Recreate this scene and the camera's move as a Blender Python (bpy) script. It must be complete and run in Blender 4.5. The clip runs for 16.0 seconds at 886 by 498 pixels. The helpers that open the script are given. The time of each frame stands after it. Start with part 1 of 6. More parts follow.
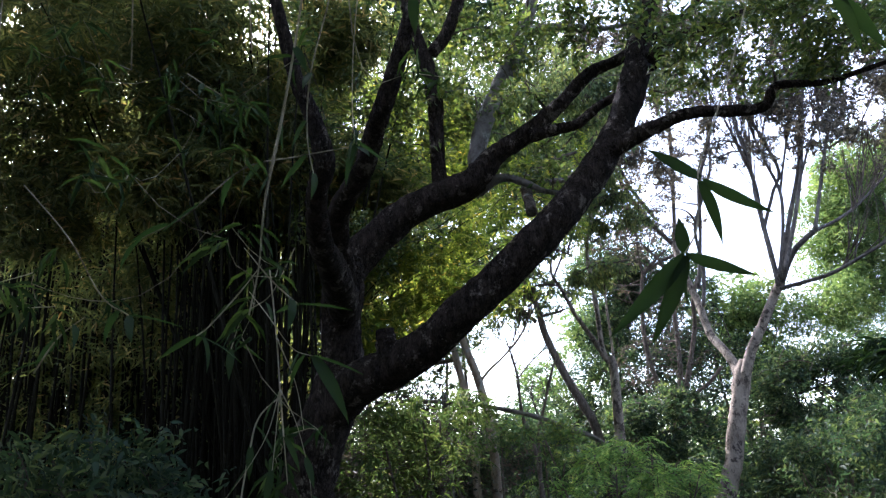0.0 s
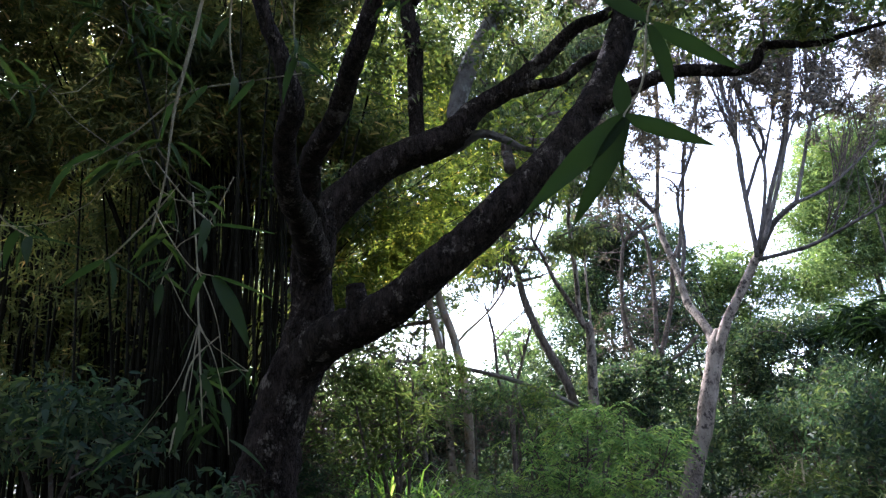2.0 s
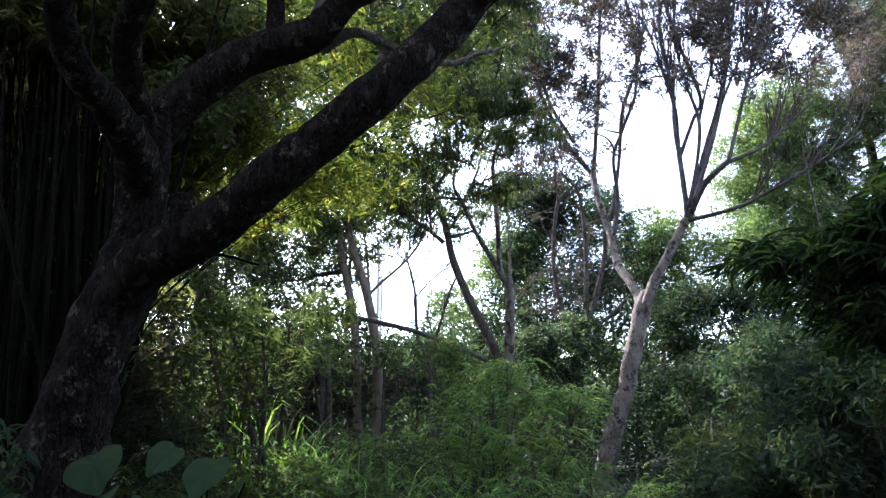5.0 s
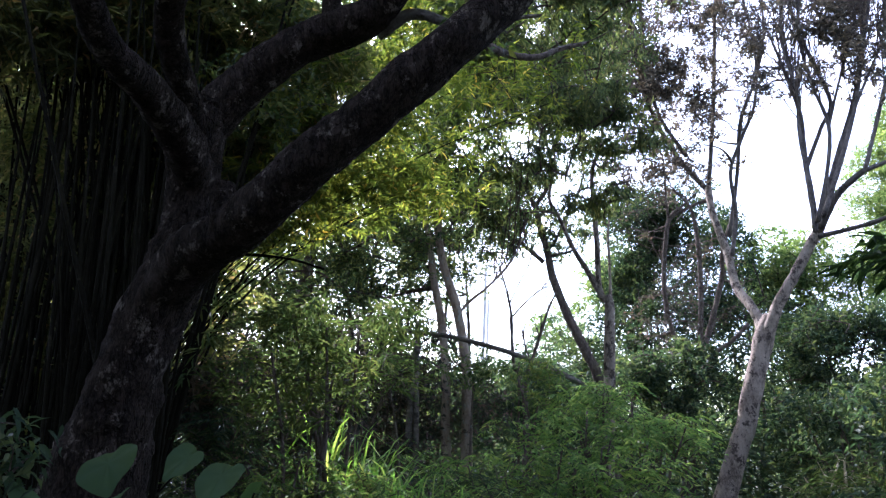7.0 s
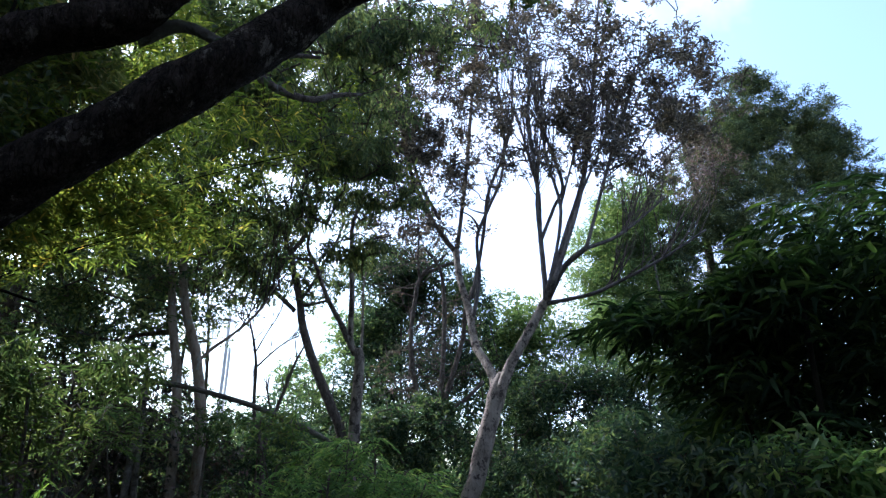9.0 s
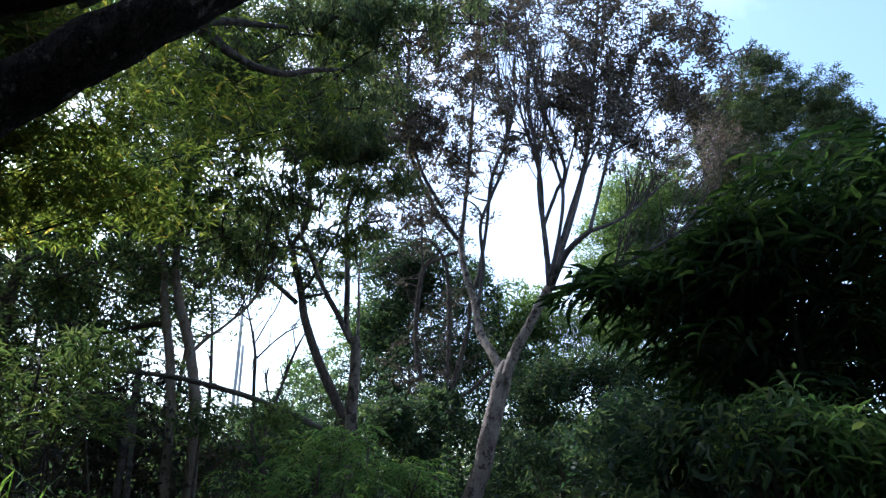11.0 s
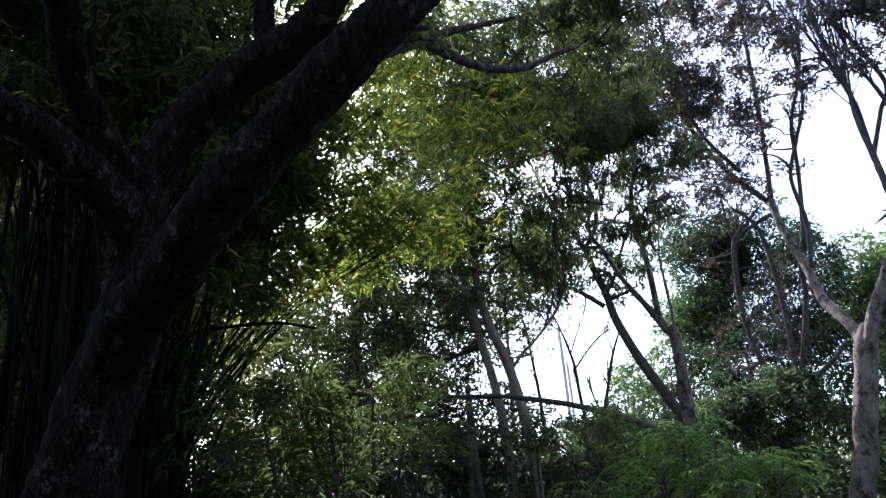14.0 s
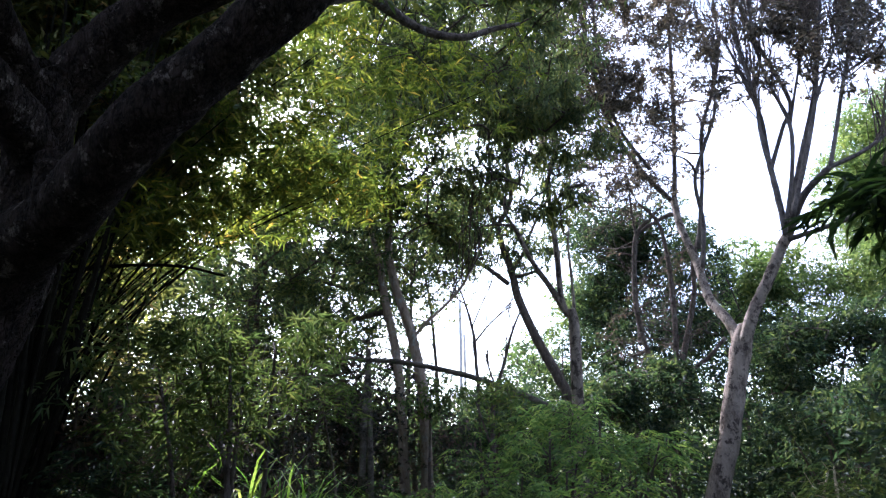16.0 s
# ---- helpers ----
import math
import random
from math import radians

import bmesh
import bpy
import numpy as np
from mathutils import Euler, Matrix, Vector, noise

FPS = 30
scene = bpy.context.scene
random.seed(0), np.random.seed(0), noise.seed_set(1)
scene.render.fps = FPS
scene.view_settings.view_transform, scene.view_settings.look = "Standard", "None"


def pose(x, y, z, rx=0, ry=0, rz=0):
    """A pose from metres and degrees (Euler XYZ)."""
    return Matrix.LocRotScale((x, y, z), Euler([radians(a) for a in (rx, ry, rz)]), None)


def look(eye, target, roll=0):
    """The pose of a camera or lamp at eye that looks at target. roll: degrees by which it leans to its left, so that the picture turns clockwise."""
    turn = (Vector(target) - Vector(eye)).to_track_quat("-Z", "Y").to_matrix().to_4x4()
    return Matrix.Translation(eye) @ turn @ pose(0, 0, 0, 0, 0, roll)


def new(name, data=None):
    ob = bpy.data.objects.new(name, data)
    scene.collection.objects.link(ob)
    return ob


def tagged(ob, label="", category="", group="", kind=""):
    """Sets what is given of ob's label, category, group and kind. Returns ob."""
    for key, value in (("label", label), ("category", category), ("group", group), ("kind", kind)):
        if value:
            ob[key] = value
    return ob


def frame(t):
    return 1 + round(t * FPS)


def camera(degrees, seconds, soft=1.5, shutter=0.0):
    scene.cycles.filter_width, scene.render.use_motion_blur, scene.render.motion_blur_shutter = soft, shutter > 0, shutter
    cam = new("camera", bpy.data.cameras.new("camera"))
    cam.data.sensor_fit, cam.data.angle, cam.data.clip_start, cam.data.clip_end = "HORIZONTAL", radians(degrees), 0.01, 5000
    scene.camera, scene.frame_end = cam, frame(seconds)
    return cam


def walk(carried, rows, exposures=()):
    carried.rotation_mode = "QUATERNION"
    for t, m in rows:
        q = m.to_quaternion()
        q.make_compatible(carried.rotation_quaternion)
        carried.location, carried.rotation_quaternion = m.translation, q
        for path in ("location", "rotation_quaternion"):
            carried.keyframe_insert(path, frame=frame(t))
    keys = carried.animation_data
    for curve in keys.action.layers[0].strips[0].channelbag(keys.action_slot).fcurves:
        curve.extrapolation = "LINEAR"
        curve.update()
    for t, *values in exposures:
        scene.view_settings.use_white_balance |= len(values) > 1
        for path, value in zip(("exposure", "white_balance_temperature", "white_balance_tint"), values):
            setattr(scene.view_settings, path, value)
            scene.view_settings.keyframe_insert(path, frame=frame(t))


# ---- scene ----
cam = camera(66.1, 16.0, soft=1.35)
PATH = [
    (0, (0.0, 0.0, 1.55), (-0.239, 1.87, 2.217), -4.4),
    (0.5, (-0.014, 0.034, 1.531), (-0.31, 1.913, 2.148), -5.8),
    (1, (0.011, 0.056, 1.527), (-0.325, 1.919, 2.173), -3.1),
    (1.5, (0.065, 0.11, 1.503), (-0.209, 1.983, 2.148), -1.5),
    (2, (0.066, 0.197, 1.516), (-0.137, 2.104, 2.082), -3.1),
    (2.5, (0.079, 0.32, 1.524), (-0.054, 2.244, 2.054), -0.7),
    (3, (0.134, 0.494, 1.516), (0.02, 2.39, 2.142), -1.0),
    (3.5, (0.191, 0.689, 1.519), (0.154, 2.62, 2.041), -3.2),
    (4, (0.442, 0.849, 1.442), (0.41, 2.799, 1.886), -3.5),
    (4.2, (0.543, 0.956, 1.407), (0.471, 2.896, 1.886), -2.2),
    (6.3, (1.012, 1.61, 1.162), (0.875, 3.551, 1.622), -3.9),
    (6.5, (1.056, 1.688, 1.149), (0.872, 3.624, 1.617), -3.7),
    (7, (1.156, 1.972, 1.186), (0.753, 3.85, 1.744), 0.5),
    (7.5, (1.154, 2.189, 1.271), (0.987, 4.093, 1.861), -0.5),
    (8, (1.075, 2.266, 1.286), (1.142, 4.159, 1.926), -0.2),
    (8.5, (0.987, 2.272, 1.271), (1.252, 4.127, 1.97), -1.5),
    (8.7, (0.994, 2.238, 1.265), (1.314, 4.087, 1.959), -1.5),
    (10.8, (1.528, 2.491, 1.114), (1.79, 4.349, 1.805), -2.6),
    (11, (1.499, 2.534, 1.109), (1.766, 4.393, 1.795), -2.4),
    (11.5, (1.51, 2.731, 1.085), (1.688, 4.601, 1.77), -2.1),
    (12, (1.492, 2.904, 1.087), (1.632, 4.788, 1.742), -3.6),
    (12.5, (1.535, 2.997, 1.088), (1.544, 4.881, 1.758), -6.6),
    (13, (1.594, 3.028, 1.03), (1.273, 4.847, 1.799), -1.7),
    (13.5, (1.627, 3.042, 1.036), (1.181, 4.815, 1.846), -4.3),
    (14, (1.612, 3.059, 1.024), (1.034, 4.807, 1.806), -6.3),
    (14.5, (1.604, 3.054, 1.011), (0.973, 4.801, 1.752), -5.0),
    (15, (1.574, 3.058, 1.02), (1.015, 4.84, 1.736), -2.6),
    (15.5, (1.525, 3.077, 1.03), (1.057, 4.895, 1.718), -2.2),
    (16, (1.495, 3.064, 1.021), (1.159, 4.917, 1.694), -2.9),
]
EXPOSURES = [(0, 2, 5430, 27), (2, 2.15, 5430, 28), (4, 1.85, 5330, 29), (7.5, 2, 5280, 32), (8.5, 1.3, 5130, 24), (11, 0.8, 5030, 21), (13, 0.85, 5080, 25), (14, 1.1, 5180, 30), (15, 1.5, 5280, 31), (16, 1.65, 5330, 31)]
walk(cam, [(t, look(eye, target, roll)) for t, eye, target, roll in PATH], EXPOSURES)

# ---- sky and sun ----
TO_SUN = Vector((-0.47, 0.60, 0.64)).normalized()
world = bpy.data.worlds.new("sky")
scene.world = world
world.use_nodes = True
wt = world.node_tree
sky = wt.nodes.new("ShaderNodeTexSky")
sky.sky_type = "NISHITA"
sky.sun_disc = False
sky.sun_elevation = math.asin(TO_SUN.z)
sky.sun_rotation = math.atan2(TO_SUN.x, TO_SUN.y)
sky.dust_density = 4.0
sky.ozone_density = 0.4
wcoord = wt.nodes.new("ShaderNodeTexCoord")
cloud = wt.nodes.new("ShaderNodeTexNoise")
cloud.inputs["Scale"].default_value = 2.2
cloud.inputs["Detail"].default_value = 6.0
cloud.inputs["Roughness"].default_value = 0.55
cloud_ramp = wt.nodes.new("ShaderNodeValToRGB")
cloud_ramp.color_ramp.elements[0].position = 0.46
cloud_ramp.color_ramp.elements[1].position = 0.70
cloud_ramp.color_ramp.elements[0].color = (0.06, 0.06, 0.06, 1)
cloud_mix = wt.nodes.new("ShaderNodeMix")
cloud_mix.data_type = "RGBA"
cloud_mix.inputs["B"].default_value = (7.8, 8.1, 8.4, 1)
wt.links.new(wcoord.outputs["Generated"], cloud.inputs["Vector"])
wt.links.new(cloud.outputs["Fac"], cloud_ramp.inputs["Fac"])
wt.links.new(cloud_ramp.outputs["Color"], cloud_mix.inputs["Factor"])
haze = wt.nodes.new("ShaderNodeMix")
haze.data_type, haze.blend_type = "RGBA", "MULTIPLY"
haze.inputs["Factor"].default_value = 1.0
haze.inputs["B"].default_value = (1.2, 1.36, 1.24, 1)
wt.links.new(sky.outputs["Color"], haze.inputs["A"])
wt.links.new(haze.outputs["Result"], cloud_mix.inputs["A"])
wt.links.new(cloud_mix.outputs["Result"], wt.nodes["Background"].inputs["Color"])
wt.nodes["Background"].inputs["Strength"].default_value = 0.15

sun = new("sun", bpy.data.lights.new("sun", "SUN"))
sun.data.energy = 5.0
sun.data.angle = radians(0.6)
sun.data.color = (1.0, 0.95, 0.86)
sun.matrix_world = look((0, 0, 30), Vector((0, 0, 30)) - TO_SUN)

# ---- materials ----


def material(name):
    m = bpy.data.materials.new(name)
    m.use_nodes = True
    return m, m.node_tree, m.node_tree.nodes["Principled BSDF"]


def ramp(nt, source, stops):
    r = nt.nodes.new("ShaderNodeValToRGB")
    while len(r.color_ramp.elements) < len(stops):
        r.color_ramp.elements.new(0.5)
    for e, (p, c) in zip(r.color_ramp.elements, stops):
        e.position, e.color = p, (*c, 1)
    nt.links.new(source, r.inputs["Fac"])
    return r.outputs["Color"]


def noise_node(nt, scale, detail=5.0, stretch=(1, 1, 1), rough=0.6):
    co = nt.nodes.new("ShaderNodeTexCoord")
    mp = nt.nodes.new("ShaderNodeMapping")
    mp.inputs["Scale"].default_value = stretch
    n = nt.nodes.new("ShaderNodeTexNoise")
    n.inputs["Scale"].default_value, n.inputs["Detail"].default_value, n.inputs["Roughness"].default_value = scale, detail, rough
    nt.links.new(co.outputs["Object"], mp.inputs["Vector"])
    nt.links.new(mp.outputs["Vector"], n.inputs["Vector"])
    return n.outputs["Fac"]


def mix(nt, fac, a, b, kind="MIX"):
    m = nt.nodes.new("ShaderNodeMix")
    m.data_type, m.blend_type = "RGBA", kind
    for key, v in (("Factor", fac), ("A", a), ("B", b)):
        s = m.inputs[key]
        if isinstance(v, (int, float)):
            s.default_value = v
        elif isinstance(v, tuple):
            s.default_value = (*v, 1)
        else:
            nt.links.new(v, s)
    return m.outputs["Result"]


def bump(nt, bsdf, height, strength, distance):
    b = nt.nodes.new("ShaderNodeBump")
    b.inputs["Strength"].default_value, b.inputs["Distance"].default_value = strength, distance
    nt.links.new(height, b.inputs["Height"])
    nt.links.new(b.outputs["Normal"], bsdf.inputs["Normal"])


def bark(name, dark, mid, pale, lichen, amount, grain=(1, 1, 0.35), scale=9.0, relief=0.05, plates=0.0):
    """Bark with long fissures, paler ridges and crusty blotches of lichen at two sizes."""
    m, nt, bsdf = material(name)
    fine = noise_node(nt, scale, 8, grain, 0.72)
    grit = noise_node(nt, scale * 5, 4, (1, 1, 0.6), 0.7)
    base = ramp(nt, fine, [(0.38, dark), (0.5, mid), (0.68, pale)])
    base = mix(nt, ramp(nt, grit, [(0.4, (0, 0, 0)), (0.7, (0.6, 0.6, 0.6))]), base, pale)
    spots = noise_node(nt, 6.0, 10, (1, 1, 0.8), 0.76)
    mask = ramp(nt, spots, [(0.60 - 0.12 * amount, (0, 0, 0)), (0.64 - 0.10 * amount, (1, 1, 1))])
    crust = ramp(nt, grit, [(0.3, tuple(0.55 * v for v in lichen)), (0.65, lichen)])
    colour, height = mix(nt, mask, base, crust), mix(nt, 0.35, fine, grit)
    if plates:
        co = nt.nodes.new("ShaderNodeTexCoord")
        mp = nt.nodes.new("ShaderNodeMapping")
        mp.inputs["Scale"].default_value = (1, 1, 0.28)
        warp = nt.nodes.new("ShaderNodeTexNoise")
        warp.inputs["Scale"].default_value = 7.0
        add = nt.nodes.new("ShaderNodeMix")
        add.data_type, add.blend_type = "RGBA", "ADD"
        add.inputs["Factor"].default_value = 0.4
        cell = nt.nodes.new("ShaderNodeTexVoronoi")
        cell.feature = "DISTANCE_TO_EDGE"
        cell.inputs["Scale"].default_value = plates
        nt.links.new(co.outputs["Object"], mp.inputs["Vector"])
        nt.links.new(mp.outputs["Vector"], add.inputs["A"])
        nt.links.new(mp.outputs["Vector"], warp.inputs["Vector"])
        nt.links.new(warp.outputs["Color"], add.inputs["B"])
        nt.links.new(add.outputs["Result"], cell.inputs["Vector"])
        crack = ramp(nt, cell.outputs["Distance"], [(0.0, (0.35, 0.35, 0.35)), (0.09, (1, 1, 1))])
        colour = mix(nt, crack, dark, colour)
        height = mix(nt, 0.5, height, crack)
    nt.links.new(colour, bsdf.inputs["Base Color"])
    bsdf.inputs["Roughness"].default_value = 0.92
    bsdf.inputs["Specular IOR Level"].default_value = 0.08
    bump(nt, bsdf, height, 1.0, relief)
    return m


def leaf(name, stops, through_colour, share=0.45, rough=0.6, spec=0.2):
    """A thin leaf that lets light through; every leaf takes its own tone."""
    m, nt, bsdf = material(name)
    g = nt.nodes.new("ShaderNodeNewGeometry")
    tone = ramp(nt, g.outputs["Random Per Island"], [(p, (1.38 * r, 1.16 * gr, 2.15 * bl)) for p, (r, gr, bl) in stops])
    patch = noise_node(nt, 0.9, 3)
    tone = mix(nt, ramp(nt, patch, [(0.35, (0, 0, 0)), (0.65, (1, 1, 1))]), tone, mix(nt, 1.0, tone, (1.25, 1.12, 0.8), "MULTIPLY"))
    nt.links.new(tone, bsdf.inputs["Base Color"])
    bsdf.inputs["Roughness"].default_value = rough
    bsdf.inputs["Specular IOR Level"].default_value = 0.6 * spec
    tr = nt.nodes.new("ShaderNodeBsdfTranslucent")
    nt.links.new(mix(nt, 1.0, tone, through_colour, "MULTIPLY"), tr.inputs["Color"])
    sh = nt.nodes.new("ShaderNodeMixShader")
    sh.inputs[0].default_value = share + 0.06
    nt.links.new(bsdf.outputs[0], sh.inputs[1])
    nt.links.new(tr.outputs[0], sh.inputs[2])
    nt.links.new(sh.outputs[0], nt.nodes["Material Output"].inputs["Surface"])
    return m


BARK_DARK = bark("dark_bark", (0.004, 0.0029, 0.0022), (0.021, 0.015, 0.011), (0.07, 0.053, 0.041), (0.20, 0.167, 0.128), 0.34, (1, 1, 0.35), 13, 0.12, plates=20.0)
BARK_LIMB = bark("grey_smooth_bark", (0.05, 0.044, 0.036), (0.11, 0.10, 0.085), (0.19, 0.175, 0.15), (0.26, 0.26, 0.22), 0.4, (1, 1, 0.7), 6)
BARK_PALE = bark("pale_bark", (0.062, 0.049, 0.037), (0.16, 0.13, 0.098), (0.29, 0.245, 0.19), (0.062, 0.05, 0.04), 0.6, (1, 1, 0.5), 5)
# darker than the trunk's bark: backlighting of the upper limbs is put into colour
BARK_GREY = bark("backlit_limb_bark", (0.03, 0.026, 0.023), (0.075, 0.066, 0.057), (0.14, 0.123, 0.106), (0.14, 0.13, 0.12), 0.2, (1, 1, 0.5), 6)
BARK_TAN = bark("tan_bark", (0.13, 0.09, 0.06), (0.23, 0.18, 0.13), (0.33, 0.28, 0.21), (0.30, 0.31, 0.26), 0.3, (1, 1, 0.4), 7)
BARK_BROWN = bark("brown_twig_bark", (0.03, 0.024, 0.018), (0.075, 0.06, 0.045), (0.14, 0.115, 0.09), (0.19, 0.19, 0.16), 0.2, (1, 1, 0.5), 12)
DEAD_WOOD = bark("dead_wood", (0.028, 0.025, 0.02), (0.08, 0.07, 0.056), (0.18, 0.16, 0.13), (0.12, 0.15, 0.08), 0.35, (0.4, 1, 1), 9)
# far darker than bamboo: the grove's deep shade is put into this colour
CULM = bark("shade_darkened_culm_skin", (0.004, 0.0035, 0.002), (0.009, 0.008, 0.0045), (0.02, 0.018, 0.01), (0.04, 0.036, 0.024), 0.12, (1, 1, 0.15), 5, 0.01)
CULM_DRY = bark("dry_bamboo_skin", (0.18, 0.14, 0.08), (0.33, 0.28, 0.18), (0.48, 0.43, 0.31), (0.2, 0.16, 0.1), 0.3, (1, 1, 0.2), 8)
CONCRETE = bark("weathered_pole", (0.34, 0.32, 0.28), (0.46, 0.44, 0.39), (0.58, 0.55, 0.49), (0.38, 0.36, 0.31), 0.2, (1, 1, 0.3), 3)

LEAF_OVAL = leaf("glossy_oval_leaf", [(0.0, (0.025, 0.05, 0.015)), (0.6, (0.05, 0.085, 0.022)), (1.0, (0.11, 0.14, 0.03))], (1.6, 1.7, 0.7), 0.4, 0.35, 0.5)
LEAF_BAMBOO = leaf("bamboo_leaf", [(0.0, (0.05, 0.076, 0.028)), (0.6, (0.095, 0.126, 0.04)), (0.92, (0.16, 0.19, 0.055)), (1.0, (0.32, 0.26, 0.10))], (1.5, 1.6, 0.7), 0.5)
# brighter copy of the bamboo leaf: sunlight is put into the colour
LEAF_BAMBOO_LIT = leaf("lit_bamboo_leaf", [(0.0, (0.045, 0.078, 0.02)), (0.6, (0.078, 0.112, 0.024)), (0.97, (0.15, 0.18, 0.038)), (1.0, (0.36, 0.27, 0.07))], (1.9, 2.15, 0.6), 0.56)
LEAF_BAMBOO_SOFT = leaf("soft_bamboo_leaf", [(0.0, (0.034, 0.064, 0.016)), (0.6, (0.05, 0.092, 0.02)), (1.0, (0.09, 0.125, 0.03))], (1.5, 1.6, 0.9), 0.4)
# darkened copy of the bamboo leaf: the right bamboo's shade is in the colour
LEAF_BAMBOO_DEEP = leaf("shade_darkened_bamboo_leaf", [(0.0, (0.012, 0.026, 0.009)), (0.7, (0.024, 0.046, 0.014)), (1.0, (0.065, 0.11, 0.026))], (1.4, 1.7, 0.6), 0.36, 0.7, 0.08)
LEAF_RUST = leaf("olive_brown_leaf", [(0.0, (0.042, 0.05, 0.026)), (0.5, (0.07, 0.08, 0.04)), (1.0, (0.125, 0.13, 0.062))], (1.3, 1.2, 0.9), 0.38, 0.4, 0.4)
LEAF_GUM = leaf("drooping_gum_leaf", [(0.0, (0.042, 0.075, 0.03)), (0.6, (0.068, 0.11, 0.038)), (1.0, (0.13, 0.17, 0.05))], (1.6, 1.65, 0.8), 0.5)
LEAF_FEATHER = leaf("feathery_leaf", [(0.0, (0.055, 0.115, 0.032)), (0.6, (0.09, 0.17, 0.042)), (1.0, (0.16, 0.23, 0.06))], (1.5, 1.7, 0.7), 0.5)
LEAF_SHRUB = leaf("shrub_leaf", [(0.0, (0.035, 0.07, 0.02)), (0.6, (0.06, 0.11, 0.03)), (1.0, (0.13, 0.17, 0.045))], (1.4, 1.6, 0.7), 0.45)
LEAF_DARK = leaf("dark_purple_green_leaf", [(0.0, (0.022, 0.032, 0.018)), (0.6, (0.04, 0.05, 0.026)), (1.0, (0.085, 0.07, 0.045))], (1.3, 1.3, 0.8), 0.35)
LEAF_FAR = leaf("woodland_leaf", [(0.0, (0.028, 0.055, 0.026)), (0.6, (0.052, 0.09, 0.034)), (1.0, (0.12, 0.155, 0.045))], (1.6, 1.7, 0.7), 0.45)
LEAF_SUNNY = leaf("light_green_leaf", [(0.0, (0.05, 0.098, 0.03)), (0.6, (0.084, 0.146, 0.042)), (1.0, (0.145, 0.21, 0.06))], (1.4, 1.5, 0.7), 0.5)
NEEDLE = leaf("pine_needle", [(0.0, (0.04, 0.075, 0.028)), (0.6, (0.07, 0.115, 0.034)), (1.0, (0.14, 0.18, 0.05))], (1.3, 1.4, 0.7), 0.16)
GRASS = leaf("grass_blade", [(0.0, (0.06, 0.15, 0.028)), (0.7, (0.10, 0.215, 0.038)), (1.0, (0.2, 0.29, 0.08))], (1.6, 1.7, 0.6), 0.52)
BIG_LEAF = leaf("broad_soft_leaf", [(0.0, (0.028, 0.062, 0.018)), (1.0, (0.045, 0.09, 0.025))], (1.3, 1.5, 0.7), 0.35, 0.65, 0.1)
# shaded copy of the shrub leaf: shade under the trees is put into the colour
LEAF_SHADE = leaf("shade_darkened_leaf", [(0.0, (0.016, 0.034, 0.016)), (0.6, (0.03, 0.058, 0.024)), (1.0, (0.075, 0.105, 0.035))], (1.4, 1.6, 0.7), 0.4)
DRY_LEAF = leaf("dry_leaf", [(0.0, (0.06, 0.056, 0.032)), (0.6, (0.11, 0.106, 0.06)), (1.0, (0.20, 0.19, 0.11))], (1.2, 1.1, 0.8), 0.3)


def ground_material():
    m, nt, bsdf = material("leaf_litter")
    a = noise_node(nt, 1.1, 6)
    b = noise_node(nt, 22.0, 6)
    soil = ramp(nt, b, [(0.3, (0.012, 0.01, 0.007)), (0.55, (0.04, 0.029, 0.02)), (0.75, (0.10, 0.08, 0.055))])
    moss = ramp(nt, b, [(0.3, (0.01, 0.018, 0.007)), (0.7, (0.035, 0.055, 0.018))])
    nt.links.new(mix(nt, ramp(nt, a, [(0.42, (0, 0, 0)), (0.6, (1, 1, 1))]), soil, moss), bsdf.inputs["Base Color"])
    bsdf.inputs["Roughness"].default_value = 0.95
    bump(nt, bsdf, b, 1.0, 0.05)
    return m


LITTER = ground_material()

# ---- mesh helpers ----
rng = np.random.default_rng(7)


def mesh_part(name, verts, faces, mat, parent=None, label="", smooth=False):
    me = bpy.data.meshes.new(name)
    verts = np.asarray(verts, dtype=np.float32)
    if isinstance(faces, np.ndarray):
        n, k = faces.shape
        me.vertices.add(len(verts))
        me.vertices.foreach_set("co", verts.ravel())
        me.loops.add(n * k)
        me.loops.foreach_set("vertex_index", faces.astype(np.int32).ravel())
        me.polygons.add(n)
        me.polygons.foreach_set("loop_start", np.arange(0, n * k, k, dtype=np.int32))
        me.update(calc_edges=True)
    else:
        me.from_pydata(verts.tolist(), [], faces)
    me.validate()
    if smooth:
        me.polygons.foreach_set("use_smooth", np.ones(len(me.polygons), dtype=bool))
    me.materials.append(mat)
    ob = new(name, me)
    if parent is not None:
        ob.parent = parent
        ob.matrix_parent_inverse = parent.matrix_world.inverted()
    if label:
        ob["label"] = label
    return ob


def thing(name, place, label, category, group="", kind=""):
    ob = new(name)
    ob.location = place
    ob.empty_display_size = 0.2
    bpy.context.view_layer.update()
    return tagged(ob, label, category, group, kind)


def spline(points, per):
    """A Catmull-Rom line through rows of any width."""
    p = np.asarray(points, float)
    if len(p) < 2:
        return p
    p = np.vstack([2 * p[0] - p[1], p, 2 * p[-1] - p[-2]])
    out = []
    for i in range(1, len(p) - 2):
        a, b, c, d = p[i - 1], p[i], p[i + 1], p[i + 2]
        for s in np.arange(per) / per:
            out.append(0.5 * (2 * b + (c - a) * s + (2 * a - 5 * b + 4 * c - d) * s * s + (3 * b - a - 3 * c + d) * s ** 3))
    out.append(p[-2])
    return np.array(out)


